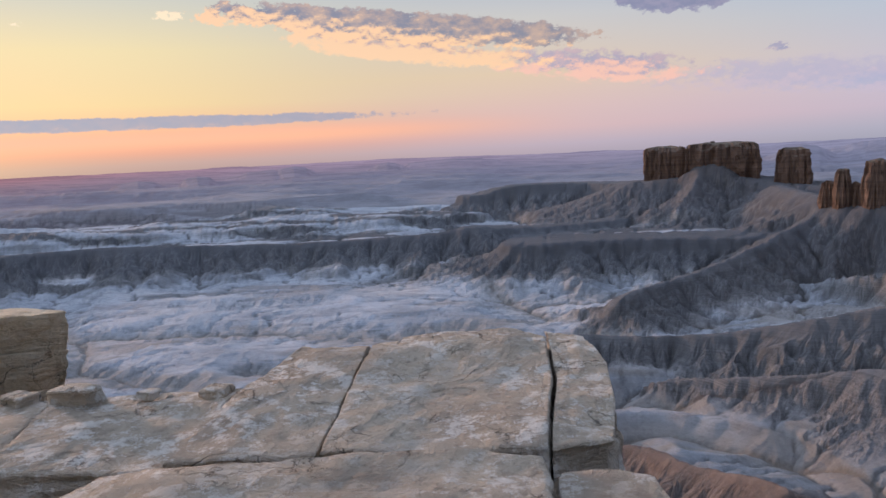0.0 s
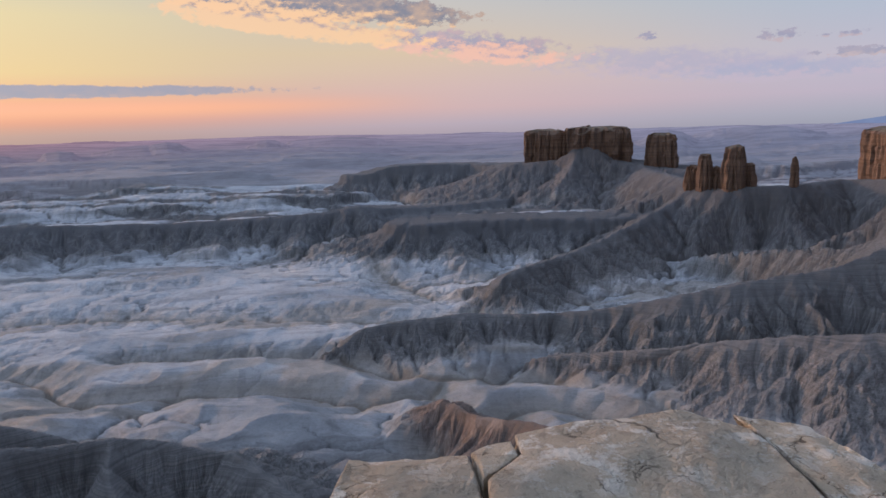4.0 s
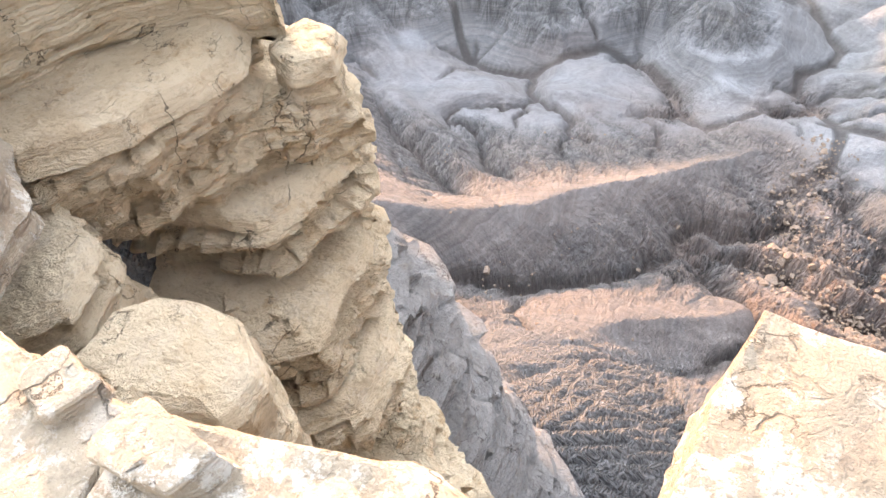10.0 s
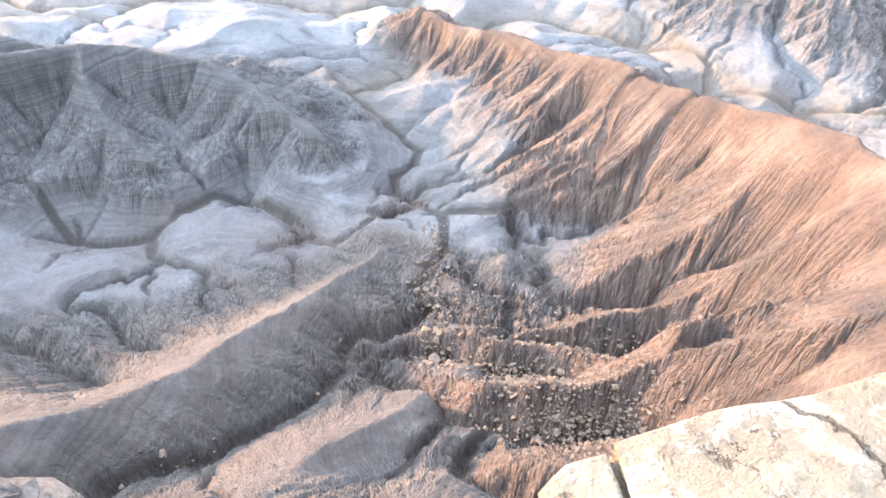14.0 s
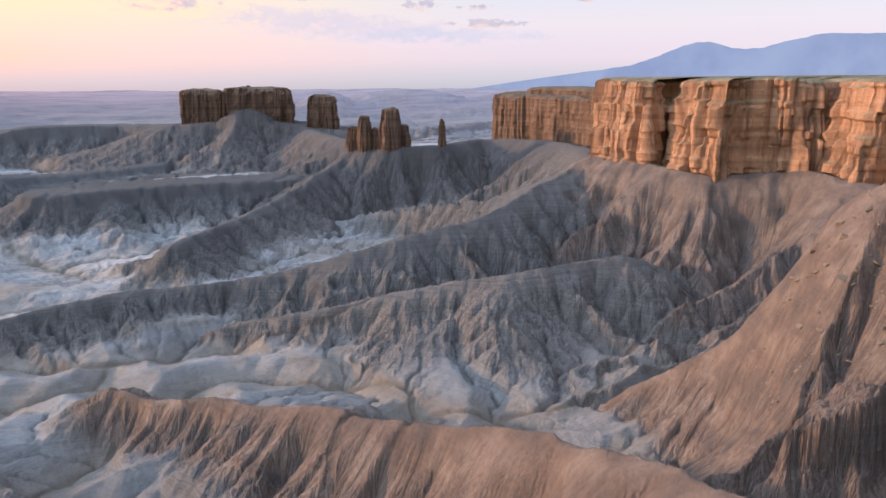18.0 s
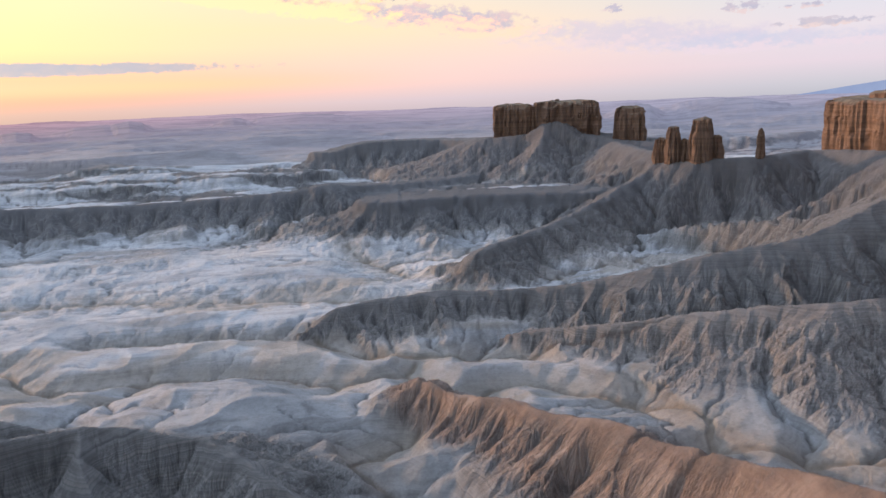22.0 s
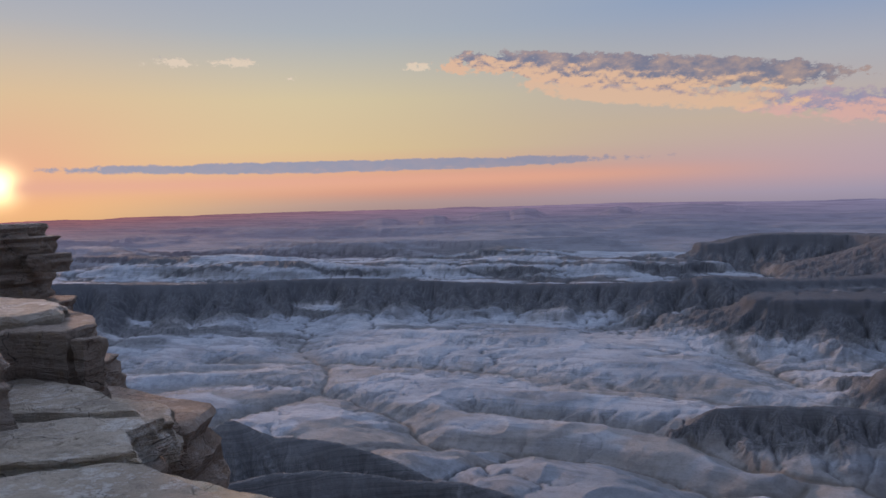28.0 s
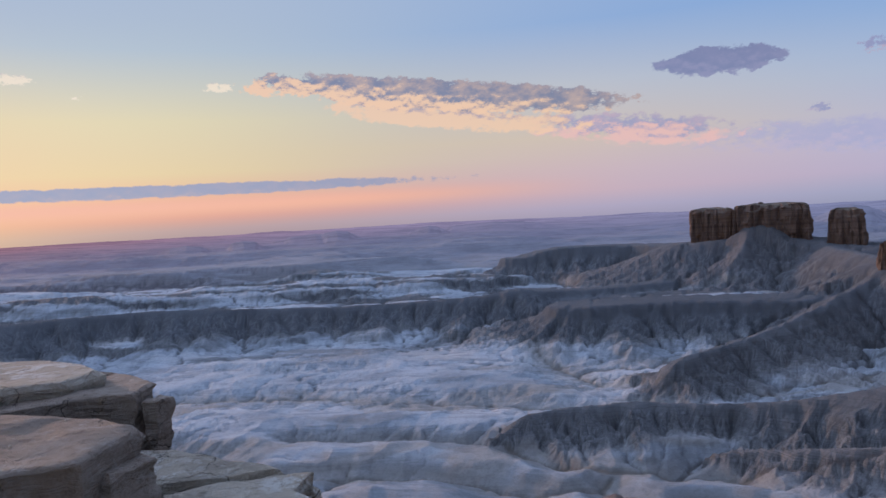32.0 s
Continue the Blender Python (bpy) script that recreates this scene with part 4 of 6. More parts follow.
class Patch:
    """A square grid of eroded ground that can be read anywhere inside."""

    def __init__(self, x0, x1, y0, y1, cell, rounds, strength):
        self.x0, self.y0, self.cell = x0, y0, cell
        xs, ys = np.arange(x0, x1, cell), np.arange(y0, y1, cell)
        X, Y = np.meshgrid(xs, ys)
        h, red, tan, owner, bed, dark, hold = base_height(X, Y)
        e, _ = inside_rim(X, Y)
        sink = np.nonzero((bed < 0.8 * cell).ravel())[0].tolist()
        keep = step(e, -9.0, -3.0)
        self.h, area = erode(h, cell, rounds, strength, keep, sink)
        la = np.log10(np.maximum(area, 1.0))
        cutd = step(la, 2.5 + 0.6 * math.log10(cell), 4.8) * (1 - keep)
        # gullies: streams cut in by their catchment, then their banks fall back to a steady slope
        head = 2.5 if cell < 1.2 else 2.8 if cell < 3 else 3.25
        depth = np.where(la > head, (0.7 if cell < 1.2 else 0.9 if cell < 3 else 1.6) + (1.6 if cell < 1.2 else 1.9 if cell < 3 else 2.2) * (la - head), 0.0)
        depth = np.minimum(depth, 6.5 if cell < 3 else 7.0) * (1 - keep) * np.where(owner >= 0, 1.0, 0.7 if cell < 1.2 else 0.6 if cell < 3 else 0.3)
        limit = self.h - depth
        bank = np.where(owner >= 0, 1.0, (0.35 + 0.5 * fbm(X / 38, Y / 38, 2, 97)) if cell < 1.2 else (0.25 + 0.35 * fbm(X / 38, Y / 38, 2, 97)) if cell < 3 else 0.07 + 0.16 * fbm(X / 60, Y / 60, 2, 97)) * cell
        for _ in range(16 if cell < 3 else 9):
            p = np.pad(limit, 1, mode="edge")
            near4 = np.minimum(np.minimum(p[:-2, 1:-1], p[2:, 1:-1]), np.minimum(p[1:-1, :-2], p[1:-1, 2:])) + bank
            near8 = np.minimum(np.minimum(p[:-2, :-2], p[2:, 2:]), np.minimum(p[2:, :-2], p[:-2, 2:])) + 1.414 * bank
            limit = np.minimum(limit, np.minimum(near4, near8))
        firm = np.maximum(keep, 0.9 * hold)
        self.h = self.h * firm + limit * (1 - firm)
        soft = self.h
        for _ in range(5):
            p = np.pad(soft, 1, mode="edge")
            soft = 0.2 * (p[:-2, 1:-1] + p[2:, 1:-1] + p[1:-1, :-2] + p[1:-1, 2:] + soft)
        self.gy, self.gx = np.gradient(soft, cell)
        self.red, self.tan, self.owner, self.dark, self.hold = red, tan, owner, dark, hold
        # distance to the nearest stream bank, below 0 in the bed
        far = 30.0
        head = head - (0.2 if cell < 3 else 0.6)
        chan = np.where(la > head, -(0.35 + 0.55 * (la - head)) * max(1.0, cell / 2.2), far)
        for _ in range(9):
            p = np.pad(chan, 1, mode="edge")
            near4 = np.minimum(np.minimum(p[:-2, 1:-1], p[2:, 1:-1]), np.minimum(p[1:-1, :-2], p[1:-1, 2:])) + cell
            near8 = np.minimum(np.minimum(p[:-2, :-2], p[2:, 2:]), np.minimum(p[2:, :-2], p[:-2, 2:])) + 1.414 * cell
            chan = np.minimum(chan, np.minimum(near4, near8))
        chan = np.minimum(chan, np.minimum(bed - max(1.6, 0.45 * cell), far))
        p = np.pad(chan, 1, mode="edge")
        self.chan = 0.5 * chan + 0.125 * (p[:-2, 1:-1] + p[2:, 1:-1] + p[1:-1, :-2] + p[1:-1, 2:]) + 30 * keep
        self.nx, self.ny = len(xs), len(ys)
        self.x1, self.y1 = xs[-1], ys[-1]

    def read(self, arr, X, Y, near=False):
        u = np.clip((X - self.x0) / self.cell, 0, self.nx - 1.001)
        v = np.clip((Y - self.y0) / self.cell, 0, self.ny - 1.001)
        if near:
            return arr[np.round(v).astype(int), np.round(u).astype(int)]
        i, j = u.astype(int), v.astype(int)
        fu, fv = u - i, v - j
        return (arr[j, i] * (1 - fu) + arr[j, i + 1] * fu) * (1 - fv) + (arr[j + 1, i] * (1 - fu) + arr[j + 1, i + 1] * fu) * fv

    def weight(self, X, Y, soft):
        m = np.minimum(np.minimum(X - self.x0, self.x1 - X), np.minimum(Y - self.y0, self.y1 - Y))
        return step(m, 0, soft)


PATCHES = [Patch(-1650, 1750, -160, 2050, 4.6, 2, 0.1), Patch(-430, 470, -30, 640, 1.5, 3, 0.085), Patch(-130, 190, 14, 270, 0.8, 2, 0.085)]


def gullies(X, Y, gx, gy, dist, give):
    """Branching rills that run down the slope: stripes across the fall line, from wide flutes to fine rills, each bending the next."""
    h, crease, flute, firm = (np.zeros(X.shape) for _ in range(4))
    for n, (lam, deep) in enumerate(((34.0, 0.16), (16.0, 0.16), (7.5, 0.14), (3.4, 0.15), (1.6, 0.24), (0.8, 0.2))):
        on = np.nonzero((dist > lam * 9) & (dist < lam * 160) & (dist < 2300))
        x, y, a, b, r = X[on], Y[on], gx[on], gy[on], dist[on]
        slope = np.hypot(a, b) + 1e-6
        sx, sy = -b / slope, a / slope
        wide = 1.5 if n < 2 else 2.3
        u, v = x / (wide * lam) + 7.7 * n, y / (wide * lam)
        iu, iv = np.floor(u), np.floor(v)
        C, S, W = (np.zeros(x.shape) for _ in range(3))
        for ox in (-1, 0, 1):
            for oy in (-1, 0, 1):
                cu, cv = iu + ox, iv + oy
                pu = u - cu - 0.5 - 0.7 * (lattice(cu, cv, 301 + n) - 0.5)
                pv = v - cv - 0.5 - 0.7 * (lattice(cu, cv, 401 + n) - 0.5)
                w = np.maximum(np.exp(-2.2 * (pu * pu + pv * pv)) - 0.02, 0)
                ph = math.tau * wide * (pu * sx + pv * sy)
                C, S, W = C + w * np.cos(ph), S + w * np.sin(ph), W + w
        mag = np.maximum(np.hypot(C, S), 0.45 * W + 1e-6)
        C, S = C / mag, S / mag
        fit = give[on] * step(slope, 0.03, 0.42 - 0.22 * step(r, 420, 700)) * step(r, lam * 9, lam * 16) * (1 - step(r, lam * 95, lam * 160))
        depth = deep * lam * fit
        ridge = np.sqrt(np.clip(0.5 + 0.5 * C, 0, 1))
        h[on] += depth * (ridge - 0.75)
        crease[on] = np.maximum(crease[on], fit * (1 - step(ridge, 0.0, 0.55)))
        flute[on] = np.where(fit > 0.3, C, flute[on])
        firm[on] = np.maximum(firm[on], fit)
        k = -0.5 * S * deep * math.tau * fit
        gx[on] += k * sx
        gy[on] += k * sy
    return h, crease, flute, firm


def ground_height(X, Y, want=False):
    dist = np.hypot(X - HOME[0], Y - HOME[1])
    h = floor_height(X, Y)
    red, tan, dark, hold = (np.zeros(X.shape) for _ in range(4))
    chan = np.full(X.shape, 30.0)
    owner = np.full(X.shape, -1)
    gx, gy = np.zeros(X.shape), np.zeros(X.shape)
    e, _ = inside_rim(X, Y)
    h = np.where((e > 0) & (dist > 100), 156.0, h)
    jx = 2.4 * (fbm(X / 9, Y / 9, 2, 95) - 0.5)
    jy = 2.4 * (fbm(X / 9, Y / 9, 2, 96) - 0.5)
    for p, soft in zip(PATCHES, (260.0, 60.0, 30.0)):
        jit = step(dist, 40, 90) * p.cell / 1.5
        XX, YY = X + jx * jit, Y + jy * jit
        w = p.weight(X, Y, soft)
        h = h * (1 - w) + p.read(p.h, XX, YY) * w
        if want:
            red, tan, chan, dark, hold = (a * (1 - w) + p.read(b, XX, YY) * w for a, b in ((red, p.red), (tan, p.tan), (chan, p.chan), (dark, p.dark), (hold, p.hold)))
            owner = np.where(w > 0.5, p.read(p.owner, X, Y, True), owner)
            gx, gy = gx * (1 - w) + p.read(p.gx, XX, YY) * w, gy * (1 - w) + p.read(p.gy, XX, YY) * w
    # crumbling foot of the cliff and the crisp rim right under the rocks
    close = dist < 90
    if close.any():
        out = np.maximum(-e, 0)
        foot = 147 - 2.1 * out + 2.4 * (fbm(X / 3.1, Y / 3.1, 4, 83) - 0.5)
        w = (1 - step(out, 5, 15)) * (1 - step(dist, 50, 90))
        h = np.where(close & (e <= -0.3), h * (1 - w) + foot * w, h)
        rim = 157.0 - 8.5 * step(-e, -1.8, -0.2) + 0.9 * step(e, 4.0, 7.0)
        h = np.where((dist < 30) & (e > -0.3), rim, h)
    if want:
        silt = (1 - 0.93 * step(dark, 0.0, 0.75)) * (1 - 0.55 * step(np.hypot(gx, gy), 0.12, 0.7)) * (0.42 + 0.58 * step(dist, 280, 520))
        loose = 0.15 + 0.4 * step(dist, 430, 650)
        give = (loose + (1 - loose) * step(dark, 0.02, 0.35)) * (1 - 0.75 * hold) * np.where(owner == len(RIDGES), 1.9, 1.0)
        cut, rill_shade, flute, firm = gullies(X, Y, gx, gy, dist, give)
        open_air = step(-e, 6, 14)
        size = 1 + step(dist, 300, 900)
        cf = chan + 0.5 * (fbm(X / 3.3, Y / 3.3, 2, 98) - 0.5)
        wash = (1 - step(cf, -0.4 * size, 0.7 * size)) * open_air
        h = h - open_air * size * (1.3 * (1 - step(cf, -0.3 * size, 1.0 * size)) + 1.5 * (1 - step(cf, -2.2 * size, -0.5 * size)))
        h, rill_shade, firm = h + cut * open_air * (1 - 0.7 * wash), rill_shade * open_air, firm * open_air
    h = h + 0.45 * (fbm(X / 4, Y / 4, 3, 81) - 0.5) * step(dist, 20, 60) * (1 - step(dist, 500, 900))
    return (h, red, tan, wash, owner, dist, rill_shade, dark, silt, flute, firm) if want else h


def sheet_mesh(name, co, faces, attrs, mat):
    used, back = np.unique(faces, return_inverse=True)
    me = bpy.data.meshes.new(name)
    me.vertices.add(len(used))
    me.vertices.foreach_set("co", co[used].astype(np.float32).ravel())
    n = len(faces)
    me.loops.add(n * 4)
    me.loops.foreach_set("vertex_index", back.astype(np.int32).ravel())
    me.polygons.add(n)
    me.polygons.foreach_set("loop_start", np.arange(0, n * 4, 4, dtype=np.int32))
    me.polygons.foreach_set("use_smooth", np.ones(n, dtype=bool))
    me.update(calc_edges=True)
    for key, arr in attrs.items():
        a = me.attributes.new(key, "FLOAT", "POINT")
        a.data.foreach_set("value", arr[used].astype(np.float32))
    me.materials.append(mat)
    return me


def build_ground():
    az = np.concatenate([np.linspace(64, -70, FINE_AZ), np.linspace(-71, -295, 110)])
    lr = np.linspace(math.log(0.15), math.log(4950.0), 2000)
    dens = np.where(lr < math.log(6), 0.12, 0.5) + 1.0 * np.exp(-((lr - math.log(380)) / 1.25) ** 2)
    cum = np.cumsum(dens)
    r = np.exp(np.interp(np.linspace(cum[0], cum[-1], FINE_R), cum, lr))
    A, Rr = np.meshgrid(np.radians(az), r, indexing="ij")
    X, Y = HOME[0] - Rr * np.sin(A), HOME[1] + Rr * np.cos(A)
    h, red, tan, wash, owner, dist, rill_shade, dark, silt, flute, firm = ground_height(X, Y, True)
    na, nr = X.shape
    co = np.stack([X, Y, h], -1).reshape(-1, 3)
    idx = np.arange(na * nr).reshape(na, nr)
    nxt = np.roll(idx, -1, axis=0)
    faces = np.stack([idx[:, :-1], idx[:, 1:], nxt[:, 1:], nxt[:, :-1]], -1).reshape(-1, 4)
    own = owner[:, :-1].reshape(-1)
    dd = dist[:, :-1].reshape(-1)
    attrs = {"red": red.ravel(), "tan": tan.ravel(), "wash": wash.ravel(), "rill_shade": rill_shade.ravel(), "dark": dark.ravel(), "silt": silt.ravel(), "flute": flute.ravel(), "firm": firm.ravel()}
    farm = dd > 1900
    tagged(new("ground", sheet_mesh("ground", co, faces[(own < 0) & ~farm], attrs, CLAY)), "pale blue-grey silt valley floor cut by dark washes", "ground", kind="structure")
    tagged(new("backdrop_plain", sheet_mesh("backdrop_plain", co, faces[((own < 0) | (own == len(RIDGES))) & farm], attrs, HAZED_CLAY)), "hazy far desert plain up to the horizon", "plain", kind="structure")
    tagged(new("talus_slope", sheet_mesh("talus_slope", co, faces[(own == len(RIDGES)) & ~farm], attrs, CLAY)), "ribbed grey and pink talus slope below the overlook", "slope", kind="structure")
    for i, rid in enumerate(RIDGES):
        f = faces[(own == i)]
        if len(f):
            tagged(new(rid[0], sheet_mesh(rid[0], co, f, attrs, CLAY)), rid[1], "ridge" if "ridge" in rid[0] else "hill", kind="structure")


FINE_AZ, FINE_R = 1420, 880
build_ground()


# ---- cliffs, mesas and spires ----
def mesh_object(name, verts, faces, mat, parent=None, smooth=False):
    me = bpy.data.meshes.new(name)
    me.from_pydata([tuple(map(float, v)) for v in verts], [], faces)
    me.update()
    if smooth:
        me.polygons.foreach_set("use_smooth", np.ones(len(me.polygons), dtype=bool))
    me.materials.append(mat)
    ob = new(name, me)
    ob.parent = parent
    return ob


def rock_wall(name, outline, base, top, mat, flute=12.0, amp=4.0, seed=0, taper=0.06, stepm=2.2, rows=26, parent=None, crown=2.0, dome=0.0):
    """A closed stump of cliff: an outline carried up with vertical clefts, bedding ledges and an uneven rim."""
    pts = []
    n = len(outline)
    for i in range(n):
        (x0, y0), (x1, y1) = outline[i], outline[(i + 1) % n]
        m = max(2, int(math.hypot(x1 - x0, y1 - y0) / stepm))
        for j in range(m):
            pts.append((x0 + (x1 - x0) * j / m, y0 + (y1 - y0) * j / m))
    P = np.array(pts)
    for _ in range(3):
        P = 0.5 * P + 0.25 * (np.roll(P, 1, 0) + np.roll(P, -1, 0))
    cx, cy = P.mean(0)
    T = np.roll(P, -1, 0) - np.roll(P, 1, 0)
    N = np.stack([T[:, 1], -T[:, 0]], 1)
    N /= np.linalg.norm(N, axis=1)[:, None] + 1e-9
    if np.sum((P - (cx, cy)) * N) < 0:
        N = -N
    s = np.cumsum(np.hypot(*(np.roll(P, -1, 0) - P).T))
    m = len(P)
    size = np.hypot(*(P - (cx, cy)).T).mean()
    base_z = np.array([base(x, y) if callable(base) else base for x, y in P])
    top_z = top + crown * (fbm(P[:, 0] / (flute * 1.3), P[:, 1] / (flute * 1.3), 3, seed + 9) - 0.5) * 2 - crown * 0.9 * np.floor(2.99 * value(s / (flute * 0.8), s * 0, seed + 19)) / 2
    verts = []
    for k in range(rows + 1):
        v = k / rows
        z = base_z + (top_z - base_z) * v
        cl = vee(s / flute + 0.12 * value(z / 17, s / 40, seed), z / (flute * 7), seed)
        cl2 = vee(s / (flute * 0.33), z / (flute * 4), seed + 1)
        cl3 = vee(s / (flute * 0.13), z / (flute * 2.2), seed + 3)
        led = fbm(z / 5.5, s / 60, 3, seed + 2) - 0.5
        off = -amp * (0.75 * np.exp(-(cl / 0.2) ** 2) + 0.45 * (1 - cl2) ** 2 + 0.3 * (1 - cl3) ** 1.5) * (1 - 0.25 * v) + amp * 0.22 * led
        off += taper * size * (1 - v) + amp * 0.5 * (fbm(P[:, 0] / 20, P[:, 1] / 20, 2, seed + 4) - 0.5) * 2
        off += amp * 0.28 * (lattice(np.floor(s / (flute * 0.45) + 0.8 * np.floor(z / 11)), np.floor(z / 11), seed + 6) - 0.5)
        off += amp * 0.34 * (lattice(np.floor(s / (flute * 0.24) + 0.35 * np.floor(z / 23)), np.floor(z / 23), seed + 7) - 0.5)
        if k == rows:
            off -= amp * 0.35
        shrink = 1 - dome * max(0, v - 0.25) ** 1.4
        Q = (P - (cx, cy)) * shrink + (cx, cy) + N * off[:, None] * (shrink if dome else 1)
        verts.append(np.column_stack([Q, z]))
    V = np.concatenate(verts)
    faces = []
    for k in range(rows):
        a, b = k * m, (k + 1) * m
        for j in range(m):
            j2 = (j + 1) % m
            faces.append((a + j, a + j2, b + j2, b + j))
    # stepped cap that closes the top
    last = rows * m
    ring = V[-m:]
    extra = []
    for q in (0.93, 0.8, 0.5):
        R = (ring[:, :2] - (cx, cy)) * q + (cx, cy)
        zz = top + crown * 0.8 * (fbm(R[:, 0] / 9, R[:, 1] / 9, 3, seed + 5) - 0.35) + crown * (1 - q)
        extra.append(np.column_stack([R, zz]))
    V = np.concatenate([V] + extra)
    for q in range(3):
        a, b = last + q * m, last + (q + 1) * m
        for j in range(m):
            j2 = (j + 1) % m
            faces.append((a + j, a + j2, b + j2, b + j))
    faces.append(tuple(range(last + 3 * m, last + 4 * m)))
    return mesh_object(name, V, faces, mat, parent, smooth=False)


def box_outline(az0, d0, az1, d1, depth):
    """Outline of a mesa seen between two bearings, with its far side set back by depth."""
    x0, y0, _ = at(az0, 0, d0)
    x1, y1, _ = at(az1, 0, d1)
    x2, y2, _ = at(az1 + 0.3, 0, d1 + depth)
    x3, y3, _ = at(az0 - 0.3, 0, d0 + depth)
    return [(x0, y0), (x1, y1), (x2, y2), (x3, y3)]


def build_mesas():
    def z_at(el, d):
        return 160 + d * math.tan(radians(el))
    mesa = tagged(new("flat_mesa"), "long flat-topped brown sandstone mesa with fluted cliffs", "mesa")
    rock_wall("cliff_wall", box_outline(-15.3, 1480, -18.4, 1462, 120), 60, z_at(-0.78, 1470), SHADED_CLIFF, 15, 9, 11, parent=mesa, crown=5)
    rock_wall("cliff_wall", box_outline(-18.2, 1450, -23.4, 1450, 130), 60, z_at(-0.68, 1450), SHADED_CLIFF, 17, 10, 12, parent=mesa, crown=5)
    x, y, _ = at(-20.2, 0, 1490)
    rock_wall("summit_knob", [(x - 8, y - 5), (x + 8, y - 5), (x + 6, y + 6), (x - 6, y + 6)], z_at(-0.7, 1490), z_at(-0.45, 1490), SHADED_CLIFF, 6, 1, 13, dome=0.5, rows=8, parent=mesa)
    butte = tagged(new("butte"), "square brown sandstone butte standing beside the mesa", "butte")
    rock_wall("cliff_wall", box_outline(-24.25, 1400, -26.85, 1395, 60), 55, z_at(-1.35, 1400), SHADED_CLIFF, 12, 7, 21, parent=butte, crown=7, dome=0.12)
    # spires on the saddle
    base = tagged(new("spire_plinth"), "dark cleft sandstone plinth joining the spires", "cliff")
    rock_wall("cliff_wall", box_outline(-27.6, 1012, -31.9, 995, 26), z_at(-5.9, 1000), z_at(-4.35, 1000), SHADED_CLIFF, 8, 4, 38, parent=base, crown=8, stepm=1.4)
    for name, az, el, el0, d, wid, dome, seed in (("rock_spire", -28.75, -2.95, -5.2, 1010, 18, 0.34, 31), ("rock_spire", -30.75, -2.4, -5.4, 1000, 23, 0.4, 32),
                                                  ("rock_spire", -34.75, -3.25, -5.2, 1005, 7, 0.6, 33), ("rock_spire", -27.9, -3.8, -5.2, 1020, 13, 0.4, 34),
                                                  ("rock_spire", -31.75, -3.7, -5.4, 1000, 13, 0.4, 35), ("rock_spire", -29.6, -3.9, -5.4, 1003, 14, 0.4, 36)):
        x, y, _ = at(az, 0, d)
        o = [(x + wid * math.cos(a) * (0.8 + 0.3 * math.sin(a * 2 + seed)), y + wid * math.sin(a) * 0.9) for a in np.linspace(0, math.tau, 9)[:-1]]
        ob = rock_wall(name, o, z_at(el0, d) - 6, z_at(el, d), SHADED_CLIFF, 6, 3.4, seed, stepm=1.2, rows=22, crown=7, dome=dome)
        tagged(ob, "dark ragged sandstone spire on a shale saddle", "spire", "spires on the saddle")
    # great cliff: the plateau's rim in buttresses and recesses
    cl = tagged(new("great_cliff"), "tall orange sandstone cliff under a grassy plateau top", "cliff")
    front = [(-46.6, 715), (-48.2, 672), (-50.6, 645), (-51.8, 668), (-53.2, 622), (-55.6, 592), (-57.8, 608), (-60.2, 600), (-62.5, 620), (-64.5, 560), (-70, 540), (-80, 500), (-95, 480)]
    out = [at(a, 0, d)[:2] for a, d in front] + [at(-95, 0, 1300)[:2], at(-70, 0, 1500)[:2], at(-55, 0, 1400)[:2], at(-48.5, 0, 1100)[:2], at(-47.3, 0, 850)[:2]]
    rock_wall("cliff_wall", out, 78, 160.5, CLIFF, 31, 15, 41, taper=0.02, stepm=1.3, rows=40, parent=cl, crown=2.0)
    back = [(-38.7, 1120), (-40.2, 1090), (-41.5, 1075), (-43.2, 1010), (-44.6, 985), (-46.8, 900), (-49, 900)]
    out = [at(a, 0, d)[:2] for a, d in back] + [at(-48, 0, 1250)[:2], at(-42, 0, 1500)[:2], at(-39.3, 0, 1350)[:2]]
    c2 = tagged(new("rear_cliff"), "brown cliff with ledged top behind the great cliff", "cliff")
    rock_wall("cliff_wall", out, 60, 160 + 1000 * math.tan(radians(-1.35)), SHADED_CLIFF, 18, 6, 43, taper=0.01, stepm=3.0, rows=24, parent=c2, crown=3)
    out = [at(a, 0, d)[:2] for a, d in [(-41.2, 1130), (-43.5, 1075), (-46.8, 960), (-48, 1000), (-46, 1300), (-42.4, 1300)]]
    rock_wall("upper_ledge", out, 130, 160 + 1050 * math.tan(radians(-0.75)), SHADED_CLIFF, 15, 5, 44, taper=0.01, stepm=3.5, rows=12, parent=c2, crown=2)


build_mesas()


